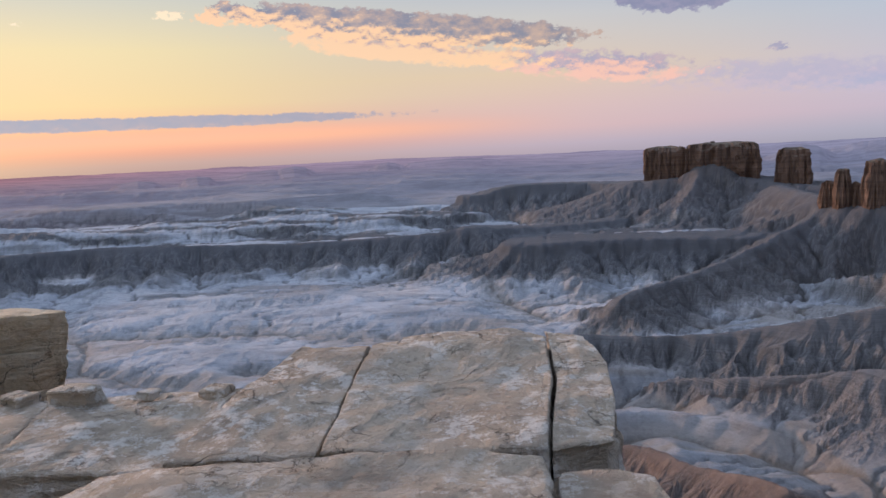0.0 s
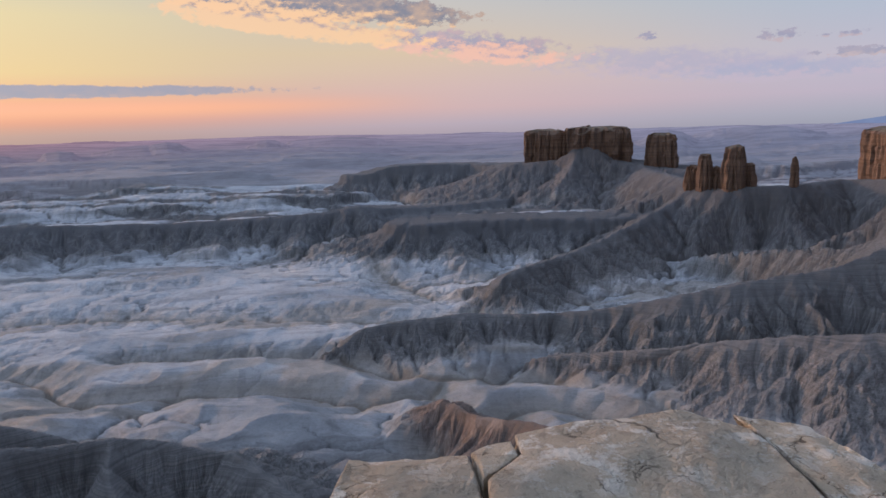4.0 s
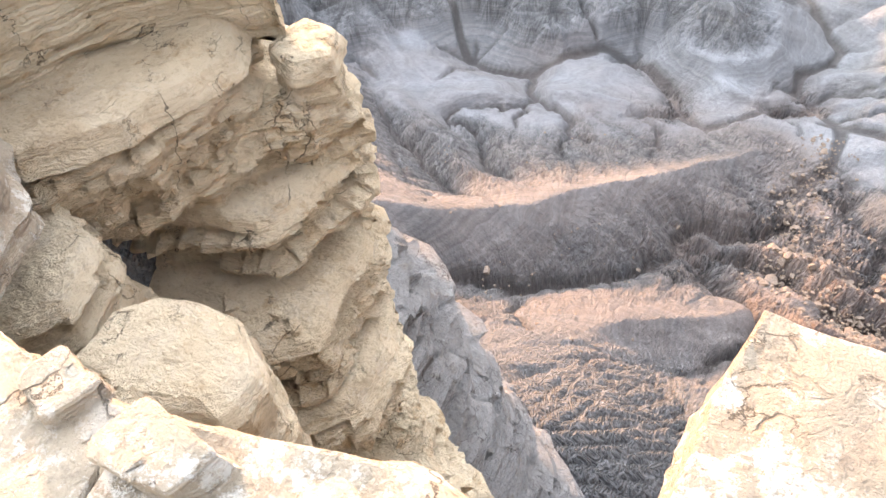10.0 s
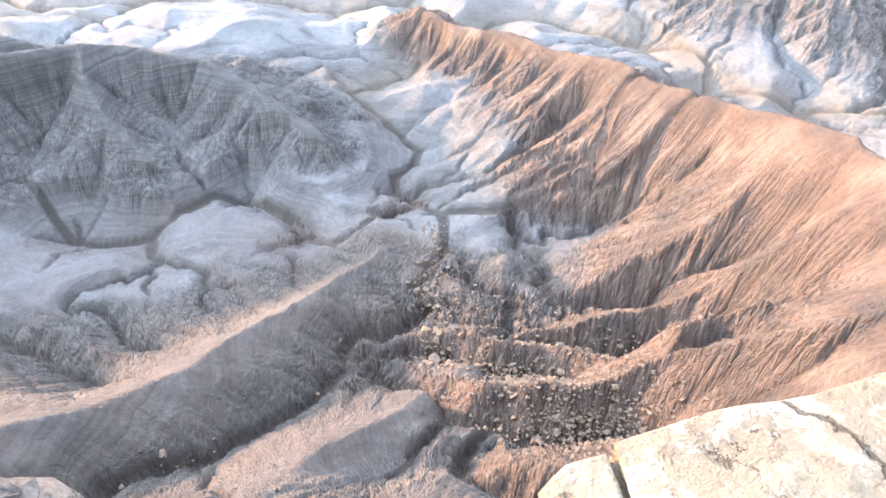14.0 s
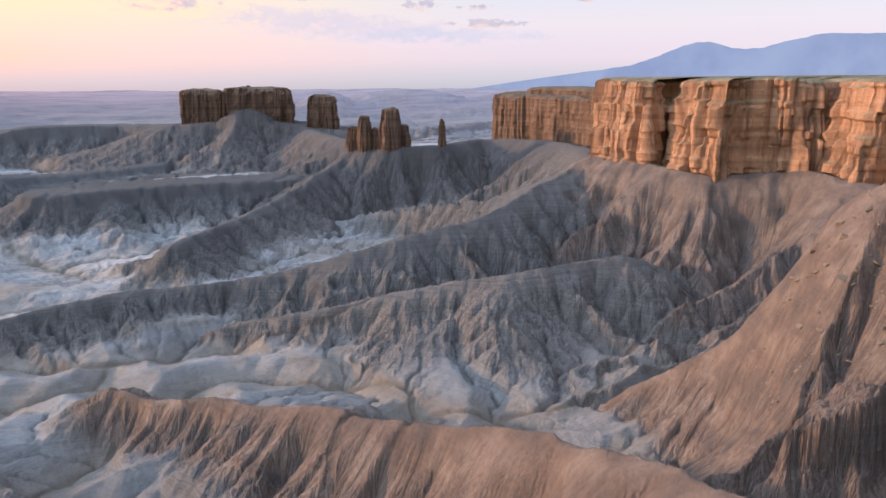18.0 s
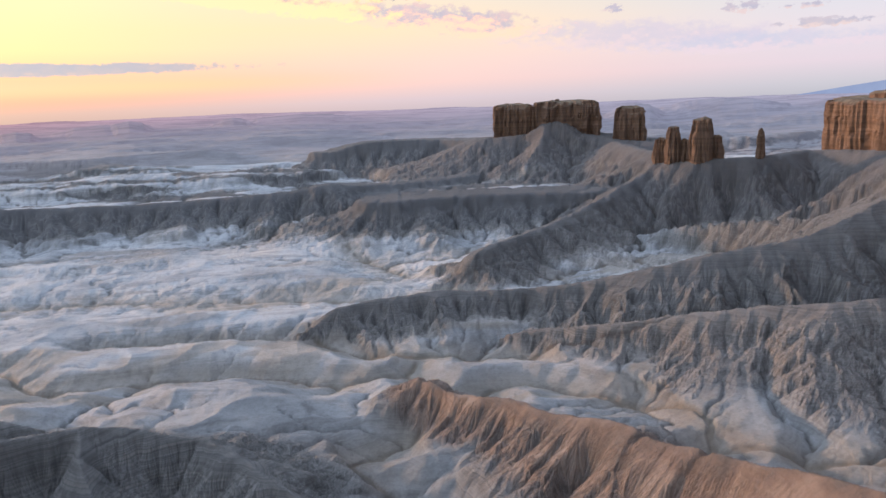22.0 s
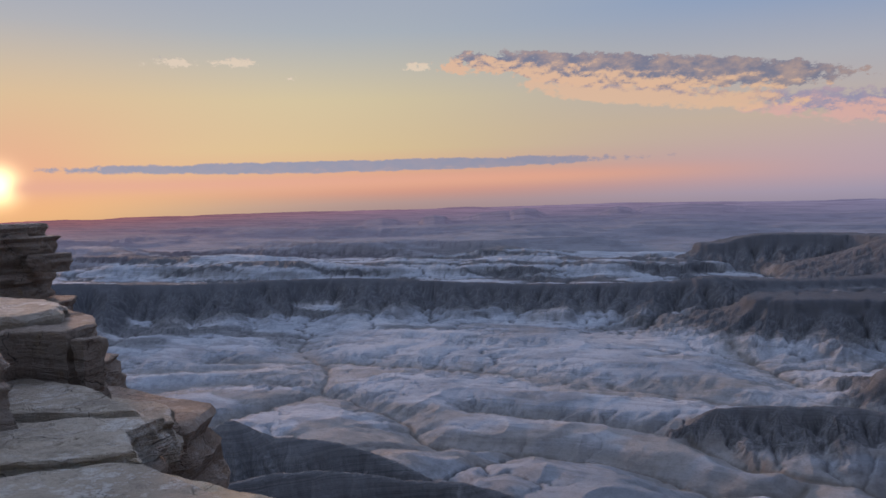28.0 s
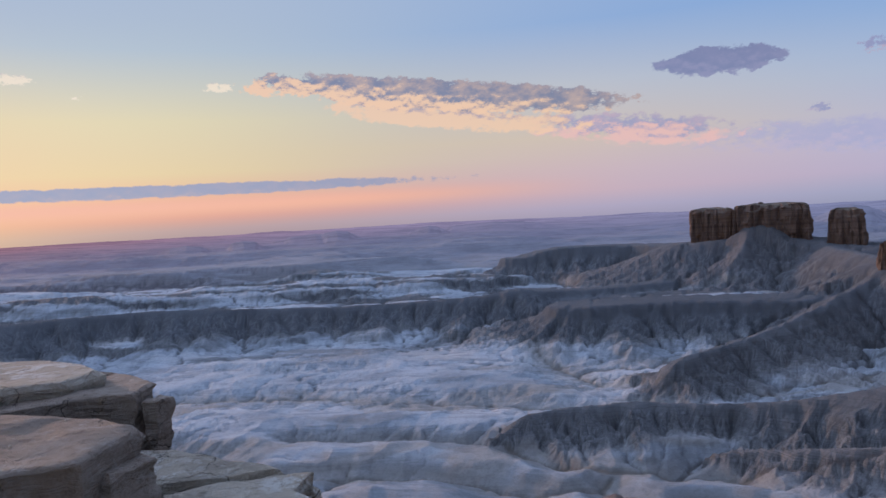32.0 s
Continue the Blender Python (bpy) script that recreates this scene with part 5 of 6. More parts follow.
def build_mountains():
    """Blue ranges on the horizon, far behind everything."""
    line = [(-36, -0.9), (-40, -0.3), (-44, 0.25), (-46.3, 0.55), (-49, 1.0), (-51, 1.6), (-52.5, 2.25), (-54.4, 2.6), (-55.9, 2.0), (-57.7, 2.0), (-60, 2.5), (-62.1, 3.0), (-64, 2.8), (-70, 3.2), (-78, 2.2), (-86, 0.8)]
    a = np.linspace(-36, -86, 260)
    e = np.interp(-a, [-p[0] for p in line], [p[1] for p in line])
    e = e + 0.16 * (fbm(a / 1.3, a * 0, 4, 3) - 0.5) * step(e, 0.2, 1.2) * 2
    verts, faces = [], []
    for q, (d, up) in enumerate(((4840, -2.0), (4860, 1.0), (4930, -2.0))):
        for az_, el_ in zip(a, e):
            verts.append(at(az_, el_ if up > 0 else -1.0, d))
    n = len(a)
    for q in range(2):
        for j in range(n - 1):
            faces.append((q * n + j, q * n + j + 1, (q + 1) * n + j + 1, (q + 1) * n + j))
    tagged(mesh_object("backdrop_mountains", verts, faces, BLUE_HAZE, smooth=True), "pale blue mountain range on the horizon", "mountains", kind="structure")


build_mountains()


# ---- the overlook's rocks ----
def rock_shape(name, outline, top, thick, seed, mat, tilt=(0.0, 0.0), edge=0.05, batter=0.0, res=0.055, ledge=0.05, relief=0.05, terrace=5, parent=None, rows=None, chunk=0.06, dip=0.0, wob=0.16, skin=None, round_off=1):
    """A bedded sandstone block: an uneven terraced top, worn edges and ledged, chipped sides."""
    pts = []
    n = len(outline)
    for i in range(n):
        (x0, y0), (x1, y1) = outline[i], outline[(i + 1) % n]
        m = max(2, int(math.hypot(x1 - x0, y1 - y0) / res))
        for j in range(m):
            pts.append((x0 + (x1 - x0) * j / m, y0 + (y1 - y0) * j / m))
    P = np.array(pts)
    for _ in range(round_off):
        P = 0.5 * P + 0.25 * (np.roll(P, 1, 0) + np.roll(P, -1, 0))
    c = P.mean(0)
    T = np.roll(P, -1, 0) - np.roll(P, 1, 0)
    N = np.stack([T[:, 1], -T[:, 0]], 1)
    N /= np.linalg.norm(N, axis=1)[:, None] + 1e-9
    if np.sum((P - c) * N) < 0:
        N = -N
    s = np.cumsum(np.hypot(*(np.roll(P, -1, 0) - P).T))
    m = len(P)
    P = P + N * ((fbm(s * 1.1, s * 0 + seed, 3, seed) - 0.5) * wob * min(1.0, thick * 1.5))[:, None] + N * ((fbm(s * 6, s * 0 + seed, 2, seed + 1) - 0.5) * min(0.05, wob * 0.5))[:, None]
    size = np.hypot(*(P - c).T).mean()

    def top_z(Q):
        sk = seed if skin is None else skin
        t = fbm(Q[:, 0] * 0.9 + sk, Q[:, 1] * 1.3, 4, sk + 2)
        stairs = np.floor(t * terrace * 3.0) / (terrace * 3.0)
        cx, cy = (c if skin is None else (0.0, 5.0))
        return top + tilt[0] * (Q[:, 0] - cx) + tilt[1] * (Q[:, 1] - cy) + relief * 2.2 * (0.7 * stairs + 0.3 * t - 0.5) + 0.025 * (fbm(Q[:, 0] * 7, Q[:, 1] * 7, 3, sk + 3) - 0.5)
    rings = max(5, min(26, int(size / (res * 1.15))))
    V = []
    for q in np.linspace(0.04, 1 - edge / size, rings):
        Q = (P - c) * q + c
        V.append(np.column_stack([Q, top_z(Q)]))
    for q, dz in ((1 - 0.35 * edge / size, 0.22), (1.0, 0.75)):
        Q = (P - c) * q + c
        V.append(np.column_stack([Q, top_z((P - c) * 0.97 + c) - edge * dz]))
    zt = V[-1][:, 2]
    rows = rows or max(5, min(40, int(thick / (res * 0.9))))
    for k in range(1, rows + 1):
        v = k / rows
        z = zt - thick * v
        zb = z + dip * (s - s.mean())
        off = -batter * v
        bedi = np.floor(zb * 8.5 + 1.6 * fbm(s * 0.4, s * 0 + seed, 2, seed + 8) + 0.5 * fbm(zb * 3, s * 0, 1, seed + 9))
        led = 0.6 * (lattice(bedi, bedi * 0, seed + 4) - 0.5) + 0.5 * (fbm(zb * 16 + seed, s * 0.6, 3, seed + 4, 0.6) - 0.5)
        blk = lattice(np.floor(s * (1.6 + 2.2 * lattice(bedi, bedi * 0, seed + 7)) + 3.1 * bedi), bedi, seed + 5) - 0.4
        off = off + ledge * 2 * led + chunk * blk * min(1.0, v * 4) + 0.09 * (fbm(s * 4, zb * 5, 4, seed + 6, 0.6) - 0.5)
        shade = edge * 0.6 * (1 - min(1.0, v * 3)) * -0.5
        Q = P + N * (off + shade)[:, None]
        V.append(np.column_stack([Q, z]))
    count = len(V)
    V = np.concatenate(V)
    faces = [tuple(range(m))]
    for k in range(count - 1):
        a, b = k * m, (k + 1) * m
        for j in range(m):
            j2 = (j + 1) % m
            faces.append((a + j, b + j, b + j2, a + j2))
    faces.append(tuple(range((count - 1) * m, count * m))[::-1])
    # outward winding whichever way the outline ran
    x, y = P[:, 0], P[:, 1]
    if np.sum(x * np.roll(y, -1) - y * np.roll(x, -1)) < 0:
        faces = [f[::-1] for f in faces]
    ob = mesh_object(name, V, faces, mat, parent, smooth=True)
    ob.data.set_sharp_from_angle(angle=radians(20))
    return ob


def shrink(outline, gap):
    cx, cy = sum(p[0] for p in outline) / len(outline), sum(p[1] for p in outline) / len(outline)
    out = []
    for x, y in outline:
        d = math.hypot(x - cx, y - cy)
        out.append((cx + (x - cx) * (d - gap) / d, cy + (y - cy) * (d - gap) / d))
    return out


def build_slab():
    slab = tagged(new("cracked_slab"), "grey-cream sandstone slab split by open joints at the rim", "rock slab")
    blocks = [
        ([(-4.5, 3.9), (-2.66, 3.75), (-2.7, 4.2), (-2.76, 4.6), (-2.8, 4.85), (-3.5, 4.95), (-4.2, 5.1), (-4.5, 4.8)], 158.40, 0.5),
        ([(-2.64, 3.72), (-1.6, 3.68), (-1.54, 4.3), (-1.47, 4.86), (-2.0, 4.95), (-2.75, 4.86), (-2.74, 4.6), (-2.68, 4.2)], 158.42, 0.55),
        ([(-1.58, 3.66), (-0.76, 3.64), (-0.73, 4.3), (-0.7, 5.0), (-0.67, 5.28), (-0.66, 5.6), (-0.95, 5.6), (-1.21, 5.64), (-1.3, 5.35), (-1.36, 5.0), (-1.5, 4.3)], 158.475, 0.55),
        ([(-0.65, 5.3), (-0.45, 5.5), (-0.43, 5.69), (-0.55, 5.68), (-0.645, 5.61)], 158.482, 0.5),
        ([(-0.74, 3.62), (0.46, 3.58), (0.56, 4.2), (0.64, 4.62), (0.71, 5.5), (0.5, 5.78), (0.2, 5.74), (0.0, 5.74), (-0.16, 5.73), (-0.41, 5.7), (-0.43, 5.49), (-0.64, 5.27), (-0.68, 5.0), (-0.71, 4.3)], 158.50, 0.6),
        ([(0.48, 3.56), (0.82, 3.66), (0.95, 4.2), (1.04, 4.85), (1.0, 5.5), (0.73, 5.7), (0.73, 5.5), (0.66, 4.62), (0.58, 4.2)], 158.49, 0.55),
    ]
    for i, (o, z, th) in enumerate(blocks):
        rock_shape("slab_block", shrink(o, -0.002), z, th, 201 + 3 * i, SLAB_ROCK, tilt=(0.0, 0.015), edge=0.022, batter=-0.02, ledge=0.035, chunk=0.05, relief=0.07, parent=slab, res=0.04, wob=0.02, skin=77, round_off=0)
    # beds under the slab that carry it at the rim
    bed = tagged(new("rim_bed"), "bedded cream sandstone carrying the cracked slab", "rock ledge")
    rock_shape("bed", [(-4.6, 3.2), (0.75, 3.2), (0.8, 5.3), (0.1, 5.6), (-1.2, 5.5), (-1.5, 4.8), (-3.0, 4.7), (-4.4, 4.8)], 157.93, 1.4, 231, CREAM_ROCK, ledge=0.1, chunk=0.1, res=0.08, parent=bed)
    rock_shape("bed", [(-4.7, 3.0), (0.6, 3.0), (0.7, 5.1), (-0.4, 5.4), (-1.5, 5.1), (-3.0, 4.9), (-4.6, 5.0)], 156.6, 5.0, 233, CREAM_ROCK, ledge=0.14, chunk=0.14, res=0.12, parent=bed)
    front = tagged(new("near_slab"), "weathered grey sandstone slab at the walker's feet", "rock slab")
    rock_shape("slab_block", [(-2.2, 1.6), (0.38, 1.5), (0.42, 3.3), (0.1, 3.42), (-0.35, 3.36), (-1.0, 3.3), (-1.75, 3.35), (-2.0, 3.0)], 158.56, 0.75, 241, SLAB_ROCK, edge=0.035, res=0.045, relief=0.06, parent=front)
    rock_shape("slab_block", [(0.45, 1.6), (1.0, 1.9), (0.9, 3.15), (0.6, 3.22), (0.46, 3.2)], 158.5, 0.7, 244, SLAB_ROCK, edge=0.03, res=0.045, parent=front)
    rock_shape("slab_block", [(-4.2, 1.6), (-2.25, 1.7), (-2.1, 3.1), (-2.5, 3.3), (-3.0, 3.25), (-4.2, 3.35)], 158.46, 0.7, 247, SLAB_ROCK, edge=0.03, res=0.055, parent=front)
    home = tagged(new("plateau_rock"), "bare sandstone bench behind the rim", "rock ledge", kind="structure")
    rock_shape("bench", [(-9, -5), (4, -5), (2.2, 0.2), (1.2, 1.7), (-4.4, 1.55), (-9, 3.5)], 158.5, 2.5, 251, SLAB_ROCK, res=0.14, edge=0.1, relief=0.1, parent=home)
    # loose blocks on the slab's rim
    for o, z, th, sd in (([(-2.75, 4.68), (-2.45, 4.62), (-2.4, 4.8), (-2.7, 4.86)], 158.53, 0.12, 261), ([(-3.15, 4.8), (-2.98, 4.7), (-2.9, 4.88), (-3.1, 4.95)], 158.47, 0.08, 262),
                         ([(-2.2, 4.75), (-2.05, 4.7), (-2.0, 4.8), (-2.12, 4.86)], 158.47, 0.04, 263), ([(-1.75, 4.7), (-1.55, 4.66), (-1.52, 4.84), (-1.7, 4.88)], 158.48, 0.05, 264)):
        tagged(rock_shape("loose_block", o, z, th, sd, SLAB_ROCK, res=0.03, edge=0.02, ledge=0.015, chunk=0.02, relief=0.01), "small loose sandstone block on the slab's rim", "stone", "loose blocks on the slab")


def build_nose():
    nb = tagged(new("overhang_block"), "massive cream sandstone block jutting over the drop", "boulder")
    rock_shape("cap", [(-8.4, 6.4), (-6.0, 6.5), (-5.72, 7.3), (-5.6, 7.6), (-5.2, 7.93), (-4.82, 8.1), (-4.6, 8.24), (-4.53, 8.34), (-4.62, 8.42), (-4.88, 8.49), (-5.12, 8.58), (-5.5, 8.63), (-6.3, 8.7), (-8.4, 8.9)], 158.4, 0.58, 301, CREAM_ROCK, tilt=(-0.02, 0.0), edge=0.02, batter=0.08, ledge=0.012, chunk=0.02, res=0.035, wob=0.05, relief=0.05, parent=nb, round_off=0)
    rock_shape("nose", [(-8.4, 6.35), (-6.1, 6.42), (-5.78, 7.2), (-5.62, 7.5), (-5.2, 7.9), (-4.86, 8.06), (-4.6, 8.25), (-4.56, 8.36), (-4.86, 8.48), (-5.5, 8.62), (-8.4, 8.8)], 157.9, 0.75, 304, CREAM_ROCK, edge=0.012, batter=0.12, ledge=0.015, chunk=0.03, res=0.035, wob=0.06, parent=nb, round_off=0)
    rock_shape("underside", [(-8.2, 6.3), (-6.25, 6.25), (-5.95, 6.9), (-5.75, 7.35), (-5.45, 7.75), (-5.2, 8.1), (-5.6, 8.5), (-8.2, 8.8)], 157.52, 0.45, 306, CREAM_ROCK, edge=0.03, batter=0.3, ledge=0.03, chunk=0.05, res=0.045, wob=0.08, parent=nb, round_off=0)
    stack = tagged(new("bedded_cliff"), "layered cream and grey sandstone cliff below the overhang", "cliff")
    layers = [
        ([(-8, 6.6), (-6.2, 6.2), (-5.5, 6.4), (-5.0, 6.85), (-4.72, 7.35), (-4.66, 7.75), (-4.85, 8.2), (-5.3, 8.9), (-8, 9.2)], 157.42, 0.85, 311, 0.08, 0.28),
        ([(-8, 6.9), (-5.6, 7.0), (-5.0, 7.3), (-4.75, 7.7), (-4.35, 7.9), (-4.15, 8.3), (-4.5, 8.75), (-5.2, 9.0), (-8, 9.4)], 156.85, 0.7, 314, 0.1, 0.1),
        ([(-8, 6.4), (-5.8, 6.9), (-5.0, 7.15), (-4.6, 7.25), (-4.25, 7.8), (-4.1, 8.2), (-4.6, 8.8), (-8, 9.4)], 156.2, 0.8, 317, 0.12, 0.12),
        ([(-8, 6.2), (-5.6, 6.5), (-4.85, 6.7), (-4.4, 6.5), (-4.0, 6.75), (-4.05, 7.8), (-4.4, 8.4), (-8, 9.2)], 155.42, 0.8, 320, 0.14, 0.15),
        ([(-8, 6.0), (-5.4, 6.0), (-4.3, 6.2), (-3.75, 6.7), (-3.7, 7.3), (-4.1, 8.0), (-8, 9.0)], 154.65, 1.6, 323, 0.16, 0.2),
        ([(-8, 5.6), (-4.6, 5.6), (-3.4, 6.2), (-3.2, 6.9), (-3.7, 7.6), (-8, 9.0)], 153.2, 5.0, 326, 0.25, -0.6),
    ]
    for o, z, th, sd, lg, ba in layers:
        rock_shape("bed", o, z, th, sd, CREAM_ROCK, ledge=lg * 1.6, batter=ba, chunk=0.2, res=0.04, edge=0.3 if z > 157 else 0.16, relief=0.07, parent=stack, dip=-0.22, round_off=0)
    tagged(rock_shape("rounded_boulder", [(-4.45, 5.35), (-4.0, 5.2), (-3.45, 5.4), (-3.4, 5.72), (-3.75, 5.98), (-4.25, 6.02), (-4.5, 5.8)], 156.95, 0.9, 331, CREAM_ROCK, edge=0.16, ledge=0.04, chunk=0.05, res=0.045, tilt=(-0.12, 0.02)), "rounded pale sandstone boulder on the ledge", "boulder")
    tagged(rock_shape("ledge_rock", [(-6.5, 4.2), (-1.5, 4.4), (-1.35, 5.2), (-2.1, 5.36), (-2.7, 5.3), (-3.3, 5.2), (-4.0, 5.3), (-6.5, 5.7)], 156.6, 3.0, 334, CREAM_ROCK, edge=0.1, ledge=0.1, chunk=0.1, res=0.07), "crumbly cream sandstone ledge below the rim", "rock ledge")
    tagged(rock_shape("side_block", [(-6.4, 5.5), (-5.2, 5.3), (-4.75, 5.7), (-4.85, 6.2), (-5.5, 6.5), (-6.4, 6.4)], 156.95, 1.2, 337, CREAM_ROCK, edge=0.1, ledge=0.08, chunk=0.12, res=0.06), "fractured cream sandstone block beside the hollow", "boulder")
    tagged(rock_shape("balanced_block", [(-4.75, 8.15), (-4.4, 7.95), (-4.15, 8.15), (-4.3, 8.5), (-4.65, 8.6)], 157.15, 0.36, 340, CREAM_ROCK, edge=0.07, ledge=0.03, chunk=0.05, res=0.035), "angular cream block caught on the cliff's corner", "boulder")


BUTTRESS = [
    ([(-5.68, 8.13), (-4.91, 8.51), (-5.14, 9.31), (-5.52, 9.88), (-6.16, 9.82)], 153.6, 1.8, 361),
    ([(-5.87, 8.03), (-4.61, 8.59), (-4.85, 9.38), (-5.37, 9.91), (-6.38, 9.71)], 152.2, 2.1, 364),
    ([(-6.07, 7.91), (-4.12, 8.71), (-4.37, 9.49), (-5.07, 9.96), (-6.61, 9.59)], 150.6, 2.4, 367),
    ([(-5.94, 7.65), (-3.54, 8.62), (-3.8, 9.4), (-4.62, 9.83), (-6.5, 9.32)], 149.0, 2.7, 370),
    ([(-5.64, 7.29), (-3.15, 8.31), (-3.42, 9.09), (-4.27, 9.5), (-6.21, 8.95)], 147.6, 3.0, 373),
]


def build_buttress():
    but = tagged(new("mudstone_buttress"), "crumbly grey mudstone buttress sloping away under the cliff", "cliff")
    for o, z, th, sd in BUTTRESS:
        rock_shape("lump", o, z, th, sd, MUD_ROCK, ledge=0.12, chunk=0.3, batter=-0.55 * th, res=0.1, edge=0.2, relief=0.3, parent=but)


def build_left_ledges():
    led = tagged(new("stepped_ledge"), "stepped grey-brown sandstone ledges along the rim", "rock ledge")
    rock_shape("ledge_slab", [(-8.2, 6.9), (-7.2, 7.1), (-6.05, 8.1), (-5.86, 8.28), (-5.85, 8.42), (-6.2, 8.54), (-6.58, 8.66), (-7.3, 8.25), (-8.2, 7.9)], 158.47, 0.15, 401, SLAB_ROCK, res=0.035, edge=0.02, relief=0.05, ledge=0.03, wob=0.05, parent=led, round_off=0)
    rock_shape("ledge_slab", [(-8.25, 7.92), (-7.32, 8.28), (-6.6, 8.69), (-6.92, 8.97), (-6.86, 9.2), (-7.3, 9.1), (-8.4, 8.6)], 158.5, 0.2, 404, SLAB_ROCK, res=0.035, edge=0.02, relief=0.05, ledge=0.03, wob=0.05, parent=led, round_off=0)
    rock_shape("ledge_slab", [(-8.45, 8.62), (-7.3, 9.13), (-7.05, 9.22), (-7.5, 9.47), (-7.7, 9.6), (-8.3, 9.75), (-10.5, 9.6), (-10.5, 7.5), (-8.45, 7.6)], 158.52, 0.25, 407, SLAB_ROCK, res=0.04, edge=0.02, relief=0.05, ledge=0.04, wob=0.05, parent=led, round_off=0)
    rock_shape("ledge_slab", [(-8.6, 8.2), (-6.9, 8.3), (-6.7, 8.85), (-6.8, 9.15), (-7.4, 9.55), (-8.6, 9.7), (-10.5, 9.7), (-10.5, 8.2)], 158.28, 1.2, 408, SHELF_ROCK, res=0.05, edge=0.03, ledge=0.06, chunk=0.1, parent=led)
    near = tagged(new("near_block"), "cracked grey-brown sandstone block lying on the ledge", "boulder")
    rock_shape("block", [(-11, 7.7), (-8.5, 8.15), (-7.7, 8.42), (-7.64, 8.9), (-8.05, 9.18), (-8.7, 9.3), (-11, 9.3)], 158.86, 0.4, 411, SHELF_ROCK, res=0.04, edge=0.025, ledge=0.03, chunk=0.06, relief=0.05, batter=0.06, parent=near, round_off=0)
    rock_shape("chip", [(-7.98, 8.62), (-7.66, 8.56), (-7.56, 8.86), (-7.84, 9.02)], 158.74, 0.26, 413, SHELF_ROCK, res=0.03, edge=0.02, ledge=0.02, chunk=0.03, wob=0.04, parent=near, round_off=0)
    rock_shape("ledge_slab", [(-11.5, 4.5), (-5.2, 3.6), (-4.55, 5.0), (-4.9, 6.0), (-5.9, 6.5), (-11.5, 6.8)], 158.3, 0.9, 410, SLAB_ROCK, res=0.09, edge=0.07, relief=0.07, parent=led)
    blk = tagged(new("jointed_block"), "squared brown sandstone block with a cracked end", "boulder")
    rock_shape("cap", [(-12, 9.5), (-9.0, 9.6), (-8.66, 9.85), (-8.56, 10.12), (-8.9, 10.5), (-9.3, 10.7), (-12, 10.9)], 158.93, 0.1, 421, SLAB_ROCK, res=0.045, edge=0.02, relief=0.04, parent=blk, round_off=0)
    rock_shape("body", [(-12, 9.3), (-8.8, 9.42), (-8.42, 9.76), (-8.14, 9.8), (-8.12, 10.08), (-8.5, 10.45), (-9.1, 10.7), (-12, 11)], 158.84, 0.44, 424, SHELF_ROCK, res=0.04, edge=0.02, ledge=0.02, chunk=0.04, batter=0.05, wob=0.06, parent=blk, round_off=0)
    rock_shape("end_piece", [(-8.11, 9.8), (-8.0, 9.8), (-7.98, 10.0), (-8.1, 10.07)], 158.8, 0.4, 427, SHELF_ROCK, res=0.03, edge=0.02, batter=0.04, wob=0.03, ledge=0.01, chunk=0.02, parent=blk, round_off=0)
    rock_shape("lower_block", [(-12, 9.5), (-8.9, 9.6), (-8.2, 9.95), (-8.3, 10.3), (-9.0, 10.8), (-12, 11)], 158.42, 0.5, 430, SHELF_ROCK, res=0.045, edge=0.02, ledge=0.06, chunk=0.1, parent=blk, round_off=0)
    rock_shape("thin_bed", [(-10.5, 10.2), (-8.5, 10.3), (-8.0, 10.7), (-8.4, 11.1), (-10.5, 11.3)], 157.96, 0.35, 433, SLAB_ROCK, res=0.05, edge=0.03, ledge=0.12, parent=blk)
    rock_shape("foot", [(-12, 9.6), (-8.9, 10.2), (-8.1, 11.0), (-8.4, 11.8), (-12, 12.4)], 157.8, 6.0, 436, SHELF_ROCK, res=0.11, edge=0.1, ledge=0.12, chunk=0.12, batter=-0.8, parent=blk)
    prom = tagged(new("far_promontory"), "brown layered sandstone promontory at the rim's turn", "cliff")
    lay = [
        ([(-21.38, 13.35), (-16.38, 14.45), (-15.65, 15.43), (-15.28, 15.98), (-15.77, 16.89), (-21.38, 17.74)], 159.46, 0.27, 441, 0.05, 0.05),
        ([(-21.38, 13.35), (-16.38, 14.21), (-15.53, 15.55), (-15.10, 16.10), (-15.53, 17.01), (-21.38, 17.74)], 159.22, 0.73, 443, 0.1, 0.35),
        ([(-15.22, 15.91), (-14.92, 16.22), (-14.84, 16.52), (-15.22, 16.65), (-15.53, 16.40)], 158.90, 0.32, 445, 0.05, 0.1),
        ([(-21.38, 12.86), (-16.75, 13.84), (-15.65, 15.43), (-15.34, 15.91), (-15.65, 16.89), (-21.38, 17.50)], 158.55, 0.49, 447, 0.1, 0.1),
        ([(-21.38, 12.62), (-16.75, 13.60), (-15.40, 15.43), (-14.82, 16.40), (-15.28, 17.01), (-21.38, 17.50)], 158.05, 0.32, 449, 0.1, 0.16),
        ([(-21.38, 12.38), (-16.50, 13.35), (-15.28, 15.43), (-14.98, 16.22), (-15.28, 17.01), (-21.38, 17.50)], 157.75, 0.92, 451, 0.08, -0.05),
        ([(-21.38, 12.13), (-16.01, 13.35), (-15.04, 15.67), (-14.49, 16.71), (-14.67, 17.38), (-21.38, 17.74)], 156.84, 0.98, 453, 0.08, -0.15),
        ([(-21.38, 11.89), (-15.53, 13.11), (-14.55, 15.79), (-14.18, 16.95), (-14.43, 17.74), (-21.38, 18.11)], 155.92, 9.76, 455, 0.25, -1.2),
    ]
